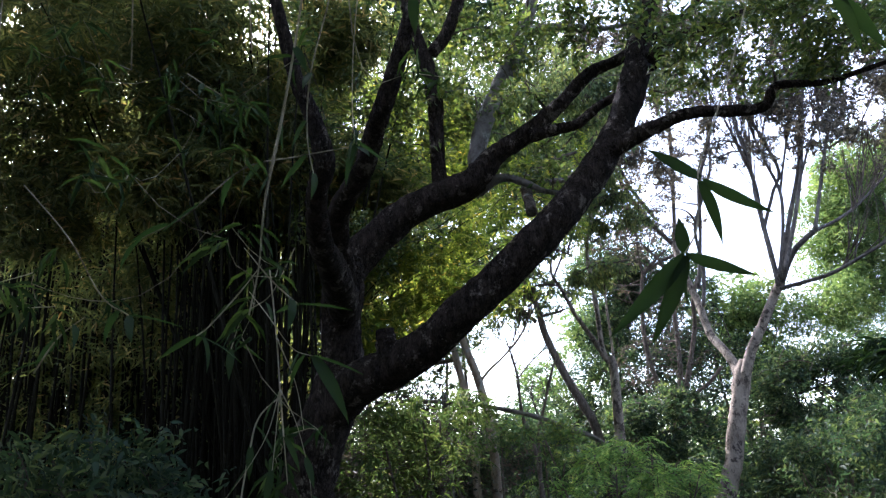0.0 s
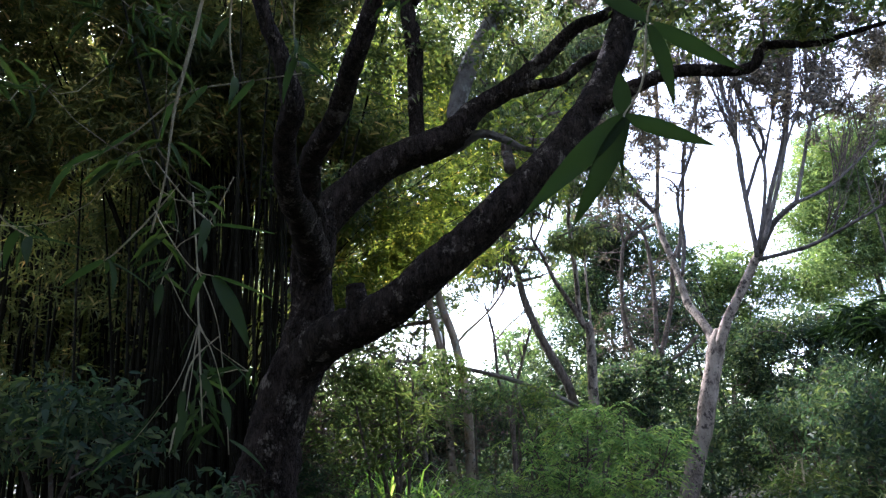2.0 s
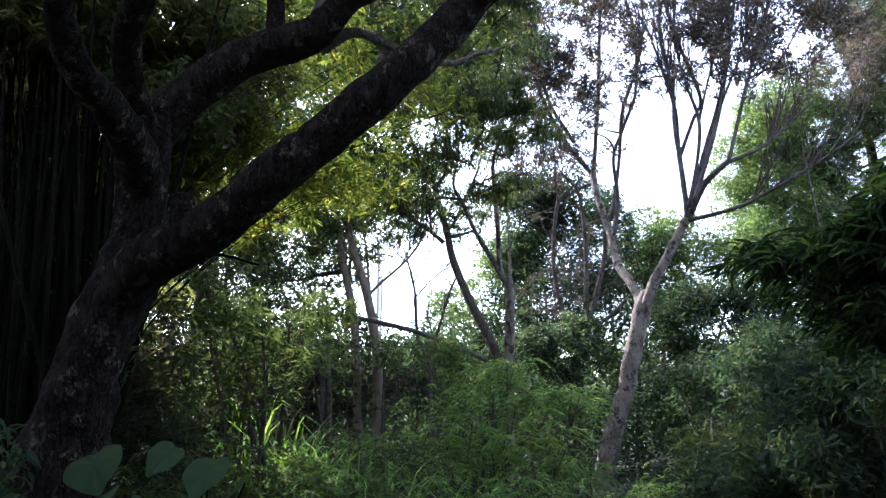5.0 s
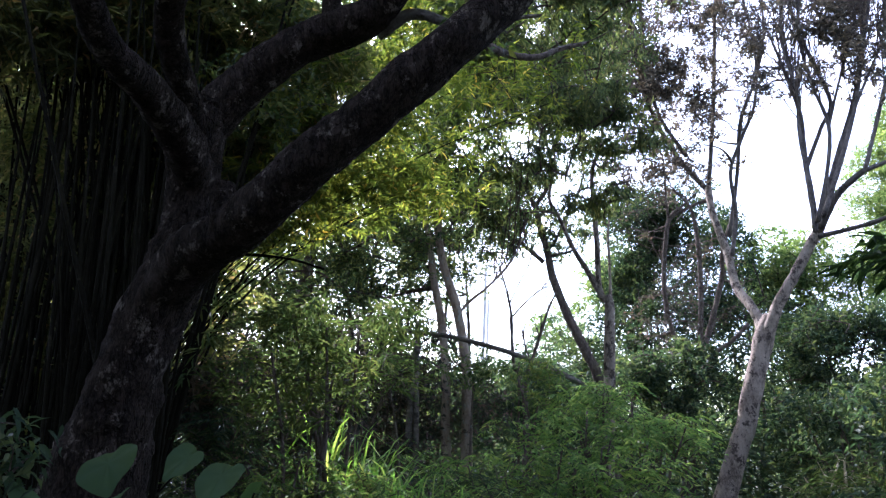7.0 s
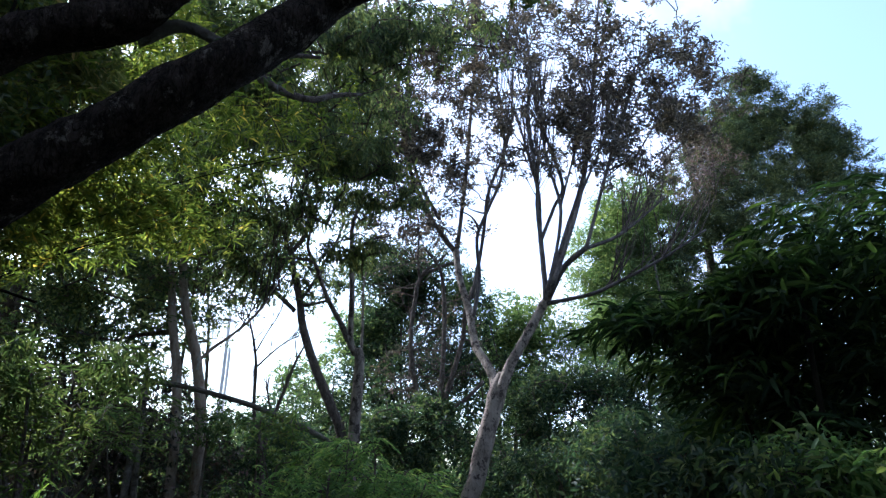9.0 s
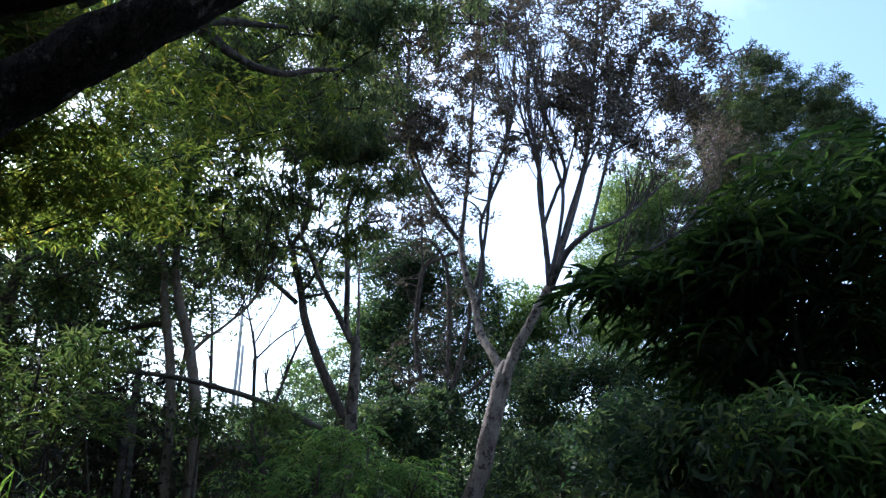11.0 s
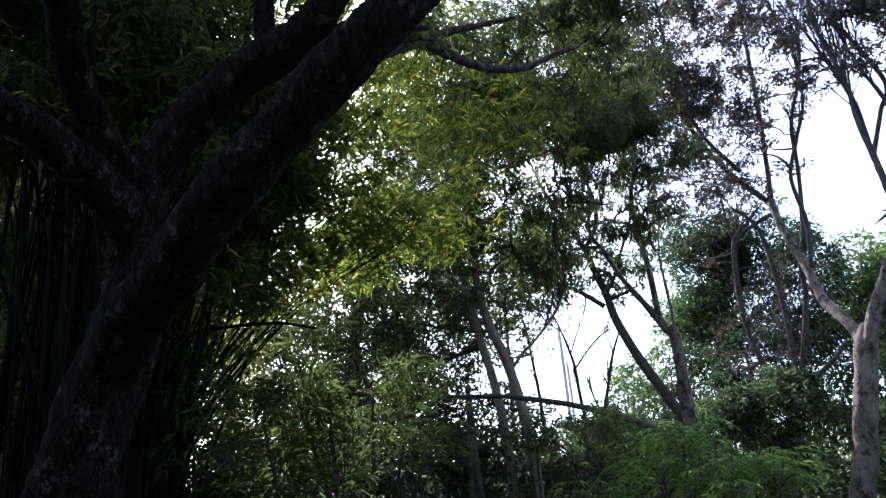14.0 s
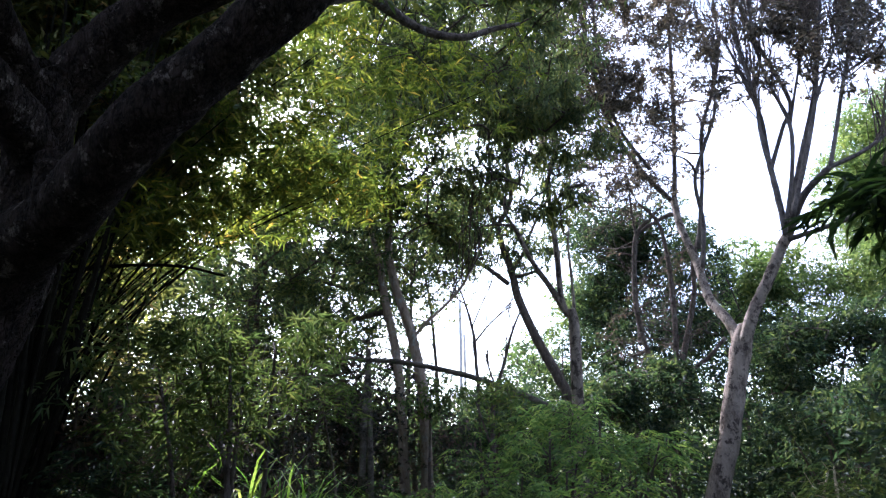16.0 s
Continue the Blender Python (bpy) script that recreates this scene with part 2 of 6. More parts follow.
def tube_data(rows, sides=8, per=4, lumps=0.0, seed=0):
    """Vertices and quads of a closed tube along rows of x, y, z, radius."""
    q = spline(rows, per) if per > 1 else np.asarray(rows, float)
    c, r = q[:, :3], np.maximum(q[:, 3], 0.0008)
    n = len(c)
    tang = np.gradient(c, axis=0)
    tang /= np.maximum(np.linalg.norm(tang, axis=1, keepdims=True), 1e-9)
    ref = np.array([0.3, 1.0, 0.2])
    u = np.cross(tang, ref)
    u /= np.maximum(np.linalg.norm(u, axis=1, keepdims=True), 1e-9)
    v = np.cross(tang, u)
    ang = np.arange(sides) * 2 * math.pi / sides
    rad = np.repeat(r[:, None], sides, 1)
    if lumps:
        for i in range(n):
            for k in range(sides):
                w = c[i] / max(r[i], 0.03) * 0.55 + np.array([math.cos(ang[k]), math.sin(ang[k]), seed])
                rad[i, k] *= 1 + lumps * noise.noise(Vector(w)) + 0.45 * lumps * noise.noise(Vector(w * 2.7)) + 0.3 * lumps * noise.noise(Vector(w * 6.1))
    verts = c[:, None] + rad[..., None] * (np.cos(ang)[None, :, None] * u[:, None] + np.sin(ang)[None, :, None] * v[:, None])
    verts = np.vstack([verts.reshape(-1, 3), c[:1], c[-1:]])
    i, k = np.meshgrid(np.arange(n - 1), np.arange(sides), indexing="ij")
    k2 = (k + 1) % sides
    quads = np.stack([i * sides + k, i * sides + k2, (i + 1) * sides + k2, (i + 1) * sides + k], -1).reshape(-1, 4)
    kk = np.arange(sides)
    low = np.stack([np.full(sides, n * sides), (kk + 1) % sides, kk, kk], -1)
    top = np.stack([np.full(sides, n * sides + 1), (n - 1) * sides + kk, (n - 1) * sides + (kk + 1) % sides, (n - 1) * sides + (kk + 1) % sides], -1)
    return verts, quads, low[:, :3], top[:, :3]


def limb(name, rows, mat, parent, sides=12, per=5, lumps=0.12, label=""):
    verts, quads, low, top = tube_data(rows, sides, per, lumps, len(rows))
    return mesh_part(name, verts, [tuple(f) for f in quads.tolist()] + [tuple(f) for f in low.tolist()] + [tuple(f) for f in top.tolist()], mat, parent, label, True)


def tubes(name, lines, mat, parent, sides=4, per=1, label=""):
    """Many thin stems joined in one mesh."""
    vs, fs, base = [], [], 0
    for rows in lines:
        v, q, low, top = tube_data(rows, sides, per)
        vs.append(v)
        fs.append(q + base)
        base += len(v)
    ob = mesh_part(name, np.vstack(vs), np.vstack(fs), mat, parent, label, True)
    return tagged(ob, kind="stuff")


# leaf outlines: along, across, lift
DIAMOND = (np.array([(0, 0, 0), (0.42, 0.5, 0.10), (1, 0, -0.06), (0.42, -0.5, 0.10)]), np.array([(0, 2, 1), (0, 3, 2)]))
BLADE = (np.array([(0, 0, 0), (0.22, 0.46, 0.06), (0.6, 0.40, 0.03), (1, 0, -0.22), (0.6, -0.40, 0.03), (0.22, -0.46, 0.06), (0.25, 0, 0.0), (0.6, 0, -0.05)]),
         np.array([(0, 6, 1), (1, 6, 7), (1, 7, 2), (2, 7, 3), (0, 5, 6), (5, 4, 7), (5, 7, 6), (4, 3, 7)]))


def unit(a):
    return a / np.maximum(np.linalg.norm(a, axis=-1, keepdims=True), 1e-9)


def leaf_mesh(base, way, length, width, shape):
    """Leaves at base points, along ways, with per-leaf lengths and widths."""
    tv, tf = shape
    n = len(base)
    way = unit(way)
    side = unit(np.cross(way, rng.normal(size=(n, 3)) * 0.6 + np.array([0, 0, 1.0])))
    up = np.cross(side, way)
    v = base[:, None] + tv[None, :, 0, None] * (length[:, None, None] * way[:, None]) + tv[None, :, 1, None] * (width[:, None, None] * side[:, None]) + tv[None, :, 2, None] * (length[:, None, None] * up[:, None])
    faces = (tf[None] + (np.arange(n) * len(tv))[:, None, None]).reshape(-1, 3)
    return v.reshape(-1, 3), faces


def in_clumps(clumps, n, gap=0.0, freq=0.9, lumps=0):
    """n points spread through weighted ellipsoids, partly gathered in flat tiers, thinned by a noise so that gaps stay open."""
    c = np.array(clumps, float)
    share = c[:, 6] / c[:, 6].sum()
    tiers = rng.normal(size=(len(c), max(lumps, 1), 3)) * 0.55
    size = rng.uniform(0.22, 0.48, (len(c), max(lumps, 1)))
    got = []
    while len(got) < n:
        i = rng.choice(len(c), p=share)
        k = c[i]
        if lumps and rng.random() < 0.5:
            j = rng.integers(lumps)
            d = tiers[i, j] + rng.normal(size=3) * size[i, j] * np.array([1, 1, 0.55])
        else:
            d = rng.normal(size=3)
            d *= (1.12 * rng.random() ** 0.42 + 0.1 * rng.normal()) / max(math.sqrt(d @ d), 1e-6)
        if d @ d > 2.2:
            continue
        p = k[:3] + d * k[3:6]
        if gap:
            v = Vector(p)
            if noise.noise(v * freq) + 0.6 * noise.noise(v * freq * 2.9) + 0.15 * rng.normal() < gap - 0.35:
                continue
        got.append(p)
    return np.array(got)


def leaves_round(centres, per, spread, length, width, droop, wild=0.9, shape=DIAMOND, flat=0.7):
    """Sprays of leaves about twig points. droop: how far the leaves hang."""
    n = len(centres) * per
    c = np.repeat(centres, per, 0)
    axis = np.repeat(unit(rng.normal(size=(len(centres), 3)) * np.array([1, 1, 0.5]) - np.array([0, 0, droop * 0.6])), per, 0)
    along = rng.random((n, 1)) - 0.5
    base = c + axis * along * spread * 2 + rng.normal(size=(n, 3)) * spread * 0.35 * np.array([1, 1, flat])
    way = axis * 0.5 + rng.normal(size=(n, 3)) * wild * np.array([1, 1, 0.7]) - np.array([0, 0, droop])
    size = rng.uniform(0.65, 1.25, n)
    return leaf_mesh(base, way, length * size, width * size * rng.uniform(0.8, 1.2, n), shape)


def foliage(name, clumps, n, per, spread, length, width, droop, mat, parent, gap=0.2, freq=0.9, shape=DIAMOND, wild=0.9, label=""):
    centres = in_clumps(clumps, n // per, gap, freq)
    v, fc = leaves_round(centres, per, spread, length, width, droop, wild, shape)
    ob = tagged(mesh_part(name, v, fc, mat, parent, label), kind="stuff")
    return ob, centres


def grow(limbs, targets, tip=0.006, thick=0.035, bend=0.25, rise=0.15):
    """Thin branches from the limbs out to the targets, each from the nearest wood that stands."""
    nodes = [q for rows in limbs for q in spline(rows, 4)[2:]]
    nodes = np.array(nodes)
    used = np.zeros((len(nodes) + 6 * len(targets), 4))
    used[:len(nodes)] = nodes
    m = len(nodes)
    order = np.argsort([np.min(np.sum((nodes[:, :3] - t) ** 2, 1)) for t in targets])
    lines = []
    for t in targets[order]:
        d = np.sum((used[:m, :3] - t) ** 2, 1) + 4.0 * np.maximum(used[:m, 2] - t[2], 0) ** 2
        a = used[np.argmin(d)]
        dist = np.linalg.norm(t - a[:3])
        if dist < 0.05:
            continue
        off = rng.normal(size=3) * bend * dist * 0.35 + np.array([0, 0, rise * dist])
        r0 = min(a[3] * 0.75, thick * min(1.0, 0.35 + dist * 0.4))
        r0 = max(r0, tip * 1.3)
        rows = []
        for s in (0.0, 0.33, 0.66, 1.0):
            p = a[:3] * (1 - s) + t * s + off * 4 * s * (1 - s) * (0.6 + 0.4 * rng.random())
            rows.append((*p, r0 * (1 - s) + tip * s))
        lines.append(rows)
        for row in spline(rows, 2)[1:]:
            used[m] = row
            m += 1
    return lines


# ---- ground ----


def ground_height(x, y):
    s = np.clip((-0.2 - x) / 2.4, 0, 1)
    bank = 0.95 * s * s * (3 - 2 * s) * np.clip((y + 1.0) / 5.0, 0, 1)
    fall = -0.15 * np.clip(y, -6, 3.6) - 0.02 * np.clip(y - 3.6, 0, 12)
    rise = 0.45 * np.clip((x - 4.0) / 5.0, 0, 1)
    return bank + fall + rise


def build_ground():
    xs = np.concatenate([np.linspace(-900, -22, 9), np.linspace(-20, 30, 126), np.linspace(33, 900, 9)])
    ys = np.concatenate([np.linspace(-900, -12, 8), np.linspace(-10, 40, 126), np.linspace(44, 900, 9)])
    gx, gy = np.meshgrid(xs, ys, indexing="ij")
    gz = ground_height(gx, gy)
    for i in range(len(xs)):
        for j in range(len(ys)):
            gz[i, j] += 0.10 * noise.noise(Vector((gx[i, j] * 0.7, gy[i, j] * 0.7, 0))) + 0.03 * noise.noise(Vector((gx[i, j] * 2.6, gy[i, j] * 2.6, 3)))
    v = np.stack([gx, gy, gz], -1).reshape(-1, 3)
    i, j = np.meshgrid(np.arange(len(xs) - 1), np.arange(len(ys) - 1), indexing="ij")
    w = len(ys)
    q = np.stack([i * w + j, (i + 1) * w + j, (i + 1) * w + j + 1, i * w + j + 1], -1).reshape(-1, 4)
    return tagged(mesh_part("ground", v, q, LITTER, smooth=True), "sloping forest floor of brown leaf litter and moss", "ground", kind="structure")


build_ground()


def on_ground(x, y, sink=0.05):
    return (x, y, float(ground_height(x, y)) - sink)


def foot(rows, drop=0.0):
    """A trunk's rows with a first row led down into the ground below its lowest point."""
    x, y, z, r = rows[0]
    x1, y1, z1, r1 = rows[1]
    g = float(ground_height(x, y)) - 0.15
    if z > g + 0.2:
        k = (z - g) / max(z1 - z, 0.2)
        k = min(k, 2.0)
        bx, by = x - (x1 - x) * k * 0.6, y - (y1 - y) * k * 0.6
        return [(bx, by, g, r * 1.35)] + rows
    return rows


# ---- the great tree by the bamboo ----
def great_tree():
    trunk = foot([(-2.56, 6.7, 0.55, 0.42), (-2.46, 6.7, 1.18, 0.325), (-2.36, 6.7, 1.63, 0.275), (-2.22, 6.7, 2.1, 0.255), (-2.06, 6.7, 2.53, 0.25), (-1.98, 6.7, 2.86, 0.219), (-1.98, 6.7, 3.27, 0.21), (-1.88, 6.5, 3.62, 0.207), (-1.84, 6.5, 3.89, 0.163)])
    t = thing("great_tree", trunk[0][:3], "large dark-barked tree with forking, spreading limbs and grey lichen", "tree")
    limb("trunk", trunk, BARK_DARK, t, 40, 16, 0.15)
    limb_a = [(-1.95, 6.7, 2.98, 0.069), (-1.92, 6.62, 3.22, 0.138), (-1.86, 6.38, 3.41, 0.168), (-1.78, 5.8, 3.56, 0.135), (-1.68, 5.15, 3.57, 0.103), (-1.58, 4.75, 3.8, 0.084), (-1.45, 4.55, 4.01, 0.087), (-1.51, 4.45, 4.36, 0.067), (-1.6, 4.35, 4.64, 0.059), (-1.68, 4.2, 5.13, 0.047), (-1.79, 4, 5.83, 0.035)]
    limb_b = [(-1.92, 6.6, 3.24, 0.057), (-1.86, 6.5, 3.56, 0.115), (-1.72, 5.8, 4.05, 0.106), (-1.35, 5.3, 4.24, 0.094), (-1.13, 5, 4.5, 0.086), (-0.93, 4.8, 4.81, 0.076), (-0.7, 4.6, 5.31, 0.058), (-0.5, 4.4, 5.91, 0.041)]
    limb_c = [(-1.95, 6.65, 3.08, 0.081), (-1.94, 6.65, 3.43, 0.152), (-1.86, 6.65, 3.79, 0.189), (-1.56, 6.65, 4.13, 0.184), (-1.07, 6.65, 4.45, 0.167), (-0.53, 6.65, 4.61, 0.161), (-0.2, 6.65, 4.92, 0.115), (0.16, 6.65, 5.12, 0.104), (0.54, 6.65, 5.41, 0.081), (0.93, 6.65, 5.76, 0.071), (1.28, 6.65, 5.89, 0.059), (1.95, 6.65, 6.25, 0.048), (2.76, 6.65, 6.94, 0.029)]
    limb_d = [(-0.83, 6.65, 4.55, 0.084), (-0.82, 6.6, 5.2, 0.08), (-0.8, 6.55, 5.64, 0.089), (-0.85, 6.5, 6.07, 0.085), (-1.02, 6.45, 6.76, 0.068), (-1.18, 6.4, 7.91, 0.045)]
    limb_d2 = [(-0.78, 6.45, 6.19, 0.073), (-0.6, 6.45, 6.42, 0.074), (-0.42, 6.45, 6.86, 0.069), (-0.24, 6.45, 7.56, 0.051)]
    limb_e = [(-0.43, 6.7, 4.7, 0.078), (-0.41, 6.83, 5.07, 0.094), (-0.28, 6.97, 5.55, 0.105), (-0.04, 7.1, 6.12, 0.103), (0.2, 7.23, 6.64, 0.094), (0.55, 7.37, 7.69, 0.071), (0.89, 7.5, 9.02, 0.044)]
    limb_e2 = [(0.36, 7.3, 6.91, 0.06), (0.71, 7.3, 6.91, 0.053), (1.22, 7.3, 6.78, 0.038), (1.63, 7.3, 6.8, 0.023)]
    limb_c2 = [(0.19, 6.6, 5.06, 0.073), (0.45, 6.6, 5.1, 0.061), (0.7, 6.6, 5.13, 0.055), (0.94, 6.6, 5.3, 0.05), (1.25, 6.6, 5.45, 0.038), (1.63, 6.6, 5.7, 0.026)]
    limb_k = [(-0.48, 6.8, 4.58, 0.085), (-0.18, 6.8, 4.71, 0.049), (0.06, 6.8, 4.63, 0.042), (0.26, 6.8, 4.5, 0.03), (0.46, 6.8, 4.44, 0.024)]
    limb_f = [(-2.3, 6.75, 1.82, 0.15), (-2.14, 6.68, 2.2, 0.2), (-1.92, 6.55, 2.48, 0.215), (-1.63, 6.4, 2.62, 0.205), (-1.35, 6.28, 2.68, 0.19), (-0.99, 6.1, 2.81, 0.178), (-0.66, 6, 3.04, 0.176), (-0.32, 6, 3.3, 0.167), (0.06, 6, 3.62, 0.164), (0.45, 6.1, 4, 0.16), (0.89, 6.3, 4.58, 0.154), (1.18, 6.45, 5.1, 0.145), (1.4, 6.6, 5.66, 0.148), (1.6, 6.7, 6.34, 0.137), (1.94, 6.8, 7.36, 0.112), (2.47, 6.9, 8.7, 0.076)]
    limb_f2 = [(0.94, 6.25, 4.58, 0.097), (1.14, 6.21, 4.67, 0.086), (1.41, 6.16, 4.75, 0.069), (1.75, 6.12, 4.82, 0.058), (2.36, 6.08, 4.75, 0.053), (2.53, 6.03, 4.93, 0.042), (2.93, 5.99, 4.88, 0.03), (3.26, 5.94, 4.92, 0.025), (3.69, 5.9, 5, 0.013)]
    limb_f3 = [(1.53, 6.4, 5.67, 0.077), (1.85, 6.4, 5.87, 0.066), (2.23, 6.4, 5.96, 0.06), (2.68, 6.4, 6.1, 0.048), (3.43, 6.4, 6.5, 0.036)]
    limb_h = [(0.11, 6.6, 4.19, 0.058), (0.09, 7.2, 4.72, 0.062), (0.15, 7.6, 5.02, 0.062), (0.26, 8.6, 5.47, 0.048), (0.46, 9, 5.59, 0.044), (0.74, 9.3, 5.72, 0.039), (1, 9.6, 5.99, 0.034), (1.32, 9.8, 6.16, 0.021)]
    limb_h2 = [(0.13, 7.5, 4.95, 0.046), (0.31, 7.9, 5.31, 0.038), (0.51, 8.2, 5.53, 0.029), (0.83, 8.5, 5.74, 0.018)]
    # rows, bark, and the limb that each side branch grows from
    arms = [
        (limb_a, BARK_DARK, None),
        (limb_b, BARK_DARK, None),
        (limb_c, BARK_DARK, None),
        (limb_d, BARK_DARK, None),
        (limb_d2, BARK_DARK, 3),
        (limb_e, BARK_LIMB, None),
        (limb_e2, BARK_LIMB, 5),
        (limb_c2, BARK_DARK, 2),
        (limb_k, BARK_LIMB, 2),
        (limb_f, BARK_DARK, None),
        (limb_f2, BARK_DARK, 9),
        (limb_f3, BARK_DARK, 9),
        (limb_h, BARK_BROWN, None),
        (limb_h2, BARK_BROWN, 12),
    ]
    made = []
    for rows, mat, base in arms:
        made.append(limb("limb" if base is None else "side_branch", rows, mat, t if base is None else made[base], 32 if max(r[3] for r in rows) > 0.08 else 12, 10, 0.13))
    limb("broken_stub", [(-1.34, 6.2, 2.66, 0.125), (-1.39, 6.2, 2.86, 0.105), (-1.41, 6.2, 3.02, 0.09)], BARK_DARK, t, 12, 5, 0.22, "short broken-off branch stub")
    bare = np.array([arms[-2][0][k][:3] for k in (3, 4, 5, 6, 7) for _ in range(7)]) + rng.normal(size=(35, 3)) * np.array([0.35, 0.3, 0.3])
    tubes("twig", grow([arms[-2][0], arms[-1][0]], bare, 0.004, 0.02, 0.4), BARK_BROWN, t, 5, 3, "fine bare twigs")
    # last three clumps: unseen overhead crown, added to cut sky light below
    clumps = [(-0.9, 7.0, 5.6, 0.9, 0.6, 0.5, 0.7), (1.0, 6.3, 6.3, 1.1, 0.7, 0.5, 1), (2.4, 6.0, 5.5, 1.0, 0.8, 0.6, 1.6), (3.2, 5.8, 5.4, 0.8, 0.8, 0.5, 1.2), (2.3, 6.0, 7.0, 2.5, 1.5, 1.1, 1.5), (-0.0, 7.2, 6.9, 0.9, 0.7, 0.6, 0.8), (0.4, 6.5, 7.6, 2.9, 1.5, 1.2, 1.6), (-1.9, 6.6, 8.1, 2.3, 1.5, 1.2, 1.6), (-1.3, 6.5, 5.6, 1.6, 1.5, 0.9, 1.2), (-1.9, 7.3, 4.6, 0.9, 0.6, 0.6, 0.8), (0.4, 6.9, 4.7, 0.4, 0.4, 0.2, 0.35), (1.5, 4.0, 8.4, 2.6, 1.6, 0.8, 2.2), (-1.5, 4.0, 8.2, 2.4, 1.6, 0.8, 1.8), (3.9, 4.8, 8.3, 1.8, 1.6, 0.8, 1.4)]
    twigs = grow([a for a, _, _ in arms], in_clumps(clumps, 760, 0.2, 0.8), 0.004, 0.03)
    tubes("twig", twigs, BARK_BROWN, t)
    tips = np.array([r[k][:3] for r in twigs for k in (2, 3)])
    v, fc = leaves_round(tips, 19, 0.17, 0.09, 0.038, 0.12, 0.9)
    tagged(mesh_part("crown", v, fc, LEAF_OVAL, t), kind="stuff")


great_tree()


def brooms(limbs, per_limb, length, spread, start=0.45):
    """Thin twigs sweeping up and outward from the outer part of each limb, most of them forked."""
    lines = []
    for rows in limbs:
        q = spline(rows, 6)
        for _ in range(per_limb):
            k = int(len(q) * rng.uniform(start, 0.98))
            p, along = q[k], unit(q[min(k + 1, len(q) - 1), :3] - q[k - 1, :3])
            way = unit(along * 0.7 + np.array([0, 0, 0.75]) + rng.normal(size=3) * spread)
            l = length * rng.uniform(0.5, 1.2)
            bow = rng.normal(size=3) * 0.12 * l
            r = min(p[3] * 0.7, 0.02 * rng.uniform(0.6, 1.1))
            line = [(*(p[:3] + way * l * s + (bow + np.array([0, 0, 0.2 * l])) * s * s), r * (1 - s) + 0.006 * s) for s in (0.0, 0.33, 0.66, 1.0)]
            lines.append(line)
            for s in (1, 2):
                b = np.array(line[s])
                side = unit(way + rng.normal(size=3) * spread * 1.3 + np.array([0, 0, 0.3]))
                lines.append([(*(b[:3] + side * l * 0.55 * u + np.array([0, 0, 0.12 * l]) * u * u), b[3] * 0.7 * (1 - u) + 0.005 * u) for u in (0.0, 0.33, 0.66, 1.0)])
    return lines


def tree(name, label, trunk_rows, arm_rows, clumps, wood, wood_small, leaf_mat, targets, per, spread, length, width, droop, gap=0.2, extra_trunks=(), thick=0.05, freq=0.6, wild=0.9, limb_wood=None, lumps=0, pale=(), upswept=0):
    rows = foot(trunk_rows)
    t = thing(name, rows[0][:3], label, "tree")
    limb("trunk", rows, wood, t, 14, 6, 0.10)
    for r in extra_trunks:
        limb("trunk", foot(r), wood, t, 14, 6, 0.10)
    for k, r in enumerate(arm_rows):
        limb("limb", r, wood if k in pale else limb_wood or wood, t, 12, 6, 0.14)
    wood_rows = [rows] + list(extra_trunks) + list(arm_rows)
    boughs = grow(wood_rows, in_clumps(clumps, max(targets // 10, 8), gap, freq, lumps), 0.016, thick * 1.6, 0.3, 0.05)
    for r in boughs:
        limb("branch", r, wood_small, t, 6, 4, 0.0)
    twigs = grow(wood_rows + boughs, in_clumps(clumps, targets, gap, freq, lumps), 0.009, thick)
    if upswept:
        fine = brooms([r for r in arm_rows if min(q[3] for q in r) < 0.06], upswept, 1.7, 0.3)
        tubes("twig", fine, wood_small, t, 4, 2, "fine upswept twigs")
    tubes("twig", twigs, wood_small, t)
    tips = np.array([r[k][:3] for r in twigs for k in (2, 3)])
    v, fc = leaves_round(tips, per, spread, length, width, droop, wild)
    tagged(mesh_part("crown", v, fc, leaf_mat, t), kind="stuff")
    return t


# limbs of the forked tree
FORK_L = [(5.08, 18.9, 3.32, 0.121), (5.29, 19.5, 3.89, 0.145), (5.24, 20.1, 4.62, 0.121), (5.05, 20.7, 5.34, 0.115), (5.03, 21.3, 6.49, 0.109), (4.89, 21.9, 7.73, 0.103), (4.94, 22.5, 8.79, 0.107)]
FORK_LA = [(4.94, 22.5, 8.69, 0.075), (4.15, 22.4, 9.81, 0.076), (3.49, 22.3, 11.36, 0.067), (3.15, 22.2, 13.19, 0.058), (2.96, 22.1, 15.8, 0.049), (2.6, 22, 19.1, 0.04)]
FORK_LB = [(4.94, 22.5, 8.69, 0.075), (5.13, 22.5, 9.87, 0.066), (5.36, 22.5, 11.51, 0.068), (5.58, 22.5, 13.46, 0.059), (5.83, 22.5, 15.78, 0.05), (6.24, 22.5, 19.85, 0.042)]
FORK_LC = [(5.06, 20.8, 6.18, 0.058), (5.28, 20.83, 7.37, 0.059), (5.28, 20.87, 8.61, 0.05), (5.65, 20.9, 9.55, 0.051), (6.16, 20.93, 10.72, 0.042), (6.35, 20.97, 12.35, 0.033), (6.2, 21, 14.28, 0.023)]
FORK_LD = [(4.93, 22.5, 8.41, 0.064), (4.38, 22.5, 8.21, 0.053), (3.83, 22.5, 7.89, 0.042), (3.66, 22.5, 7.38, 0.042), (3.48, 22.5, 6.13, 0.041), (3.39, 22.5, 4.59, 0.041)]
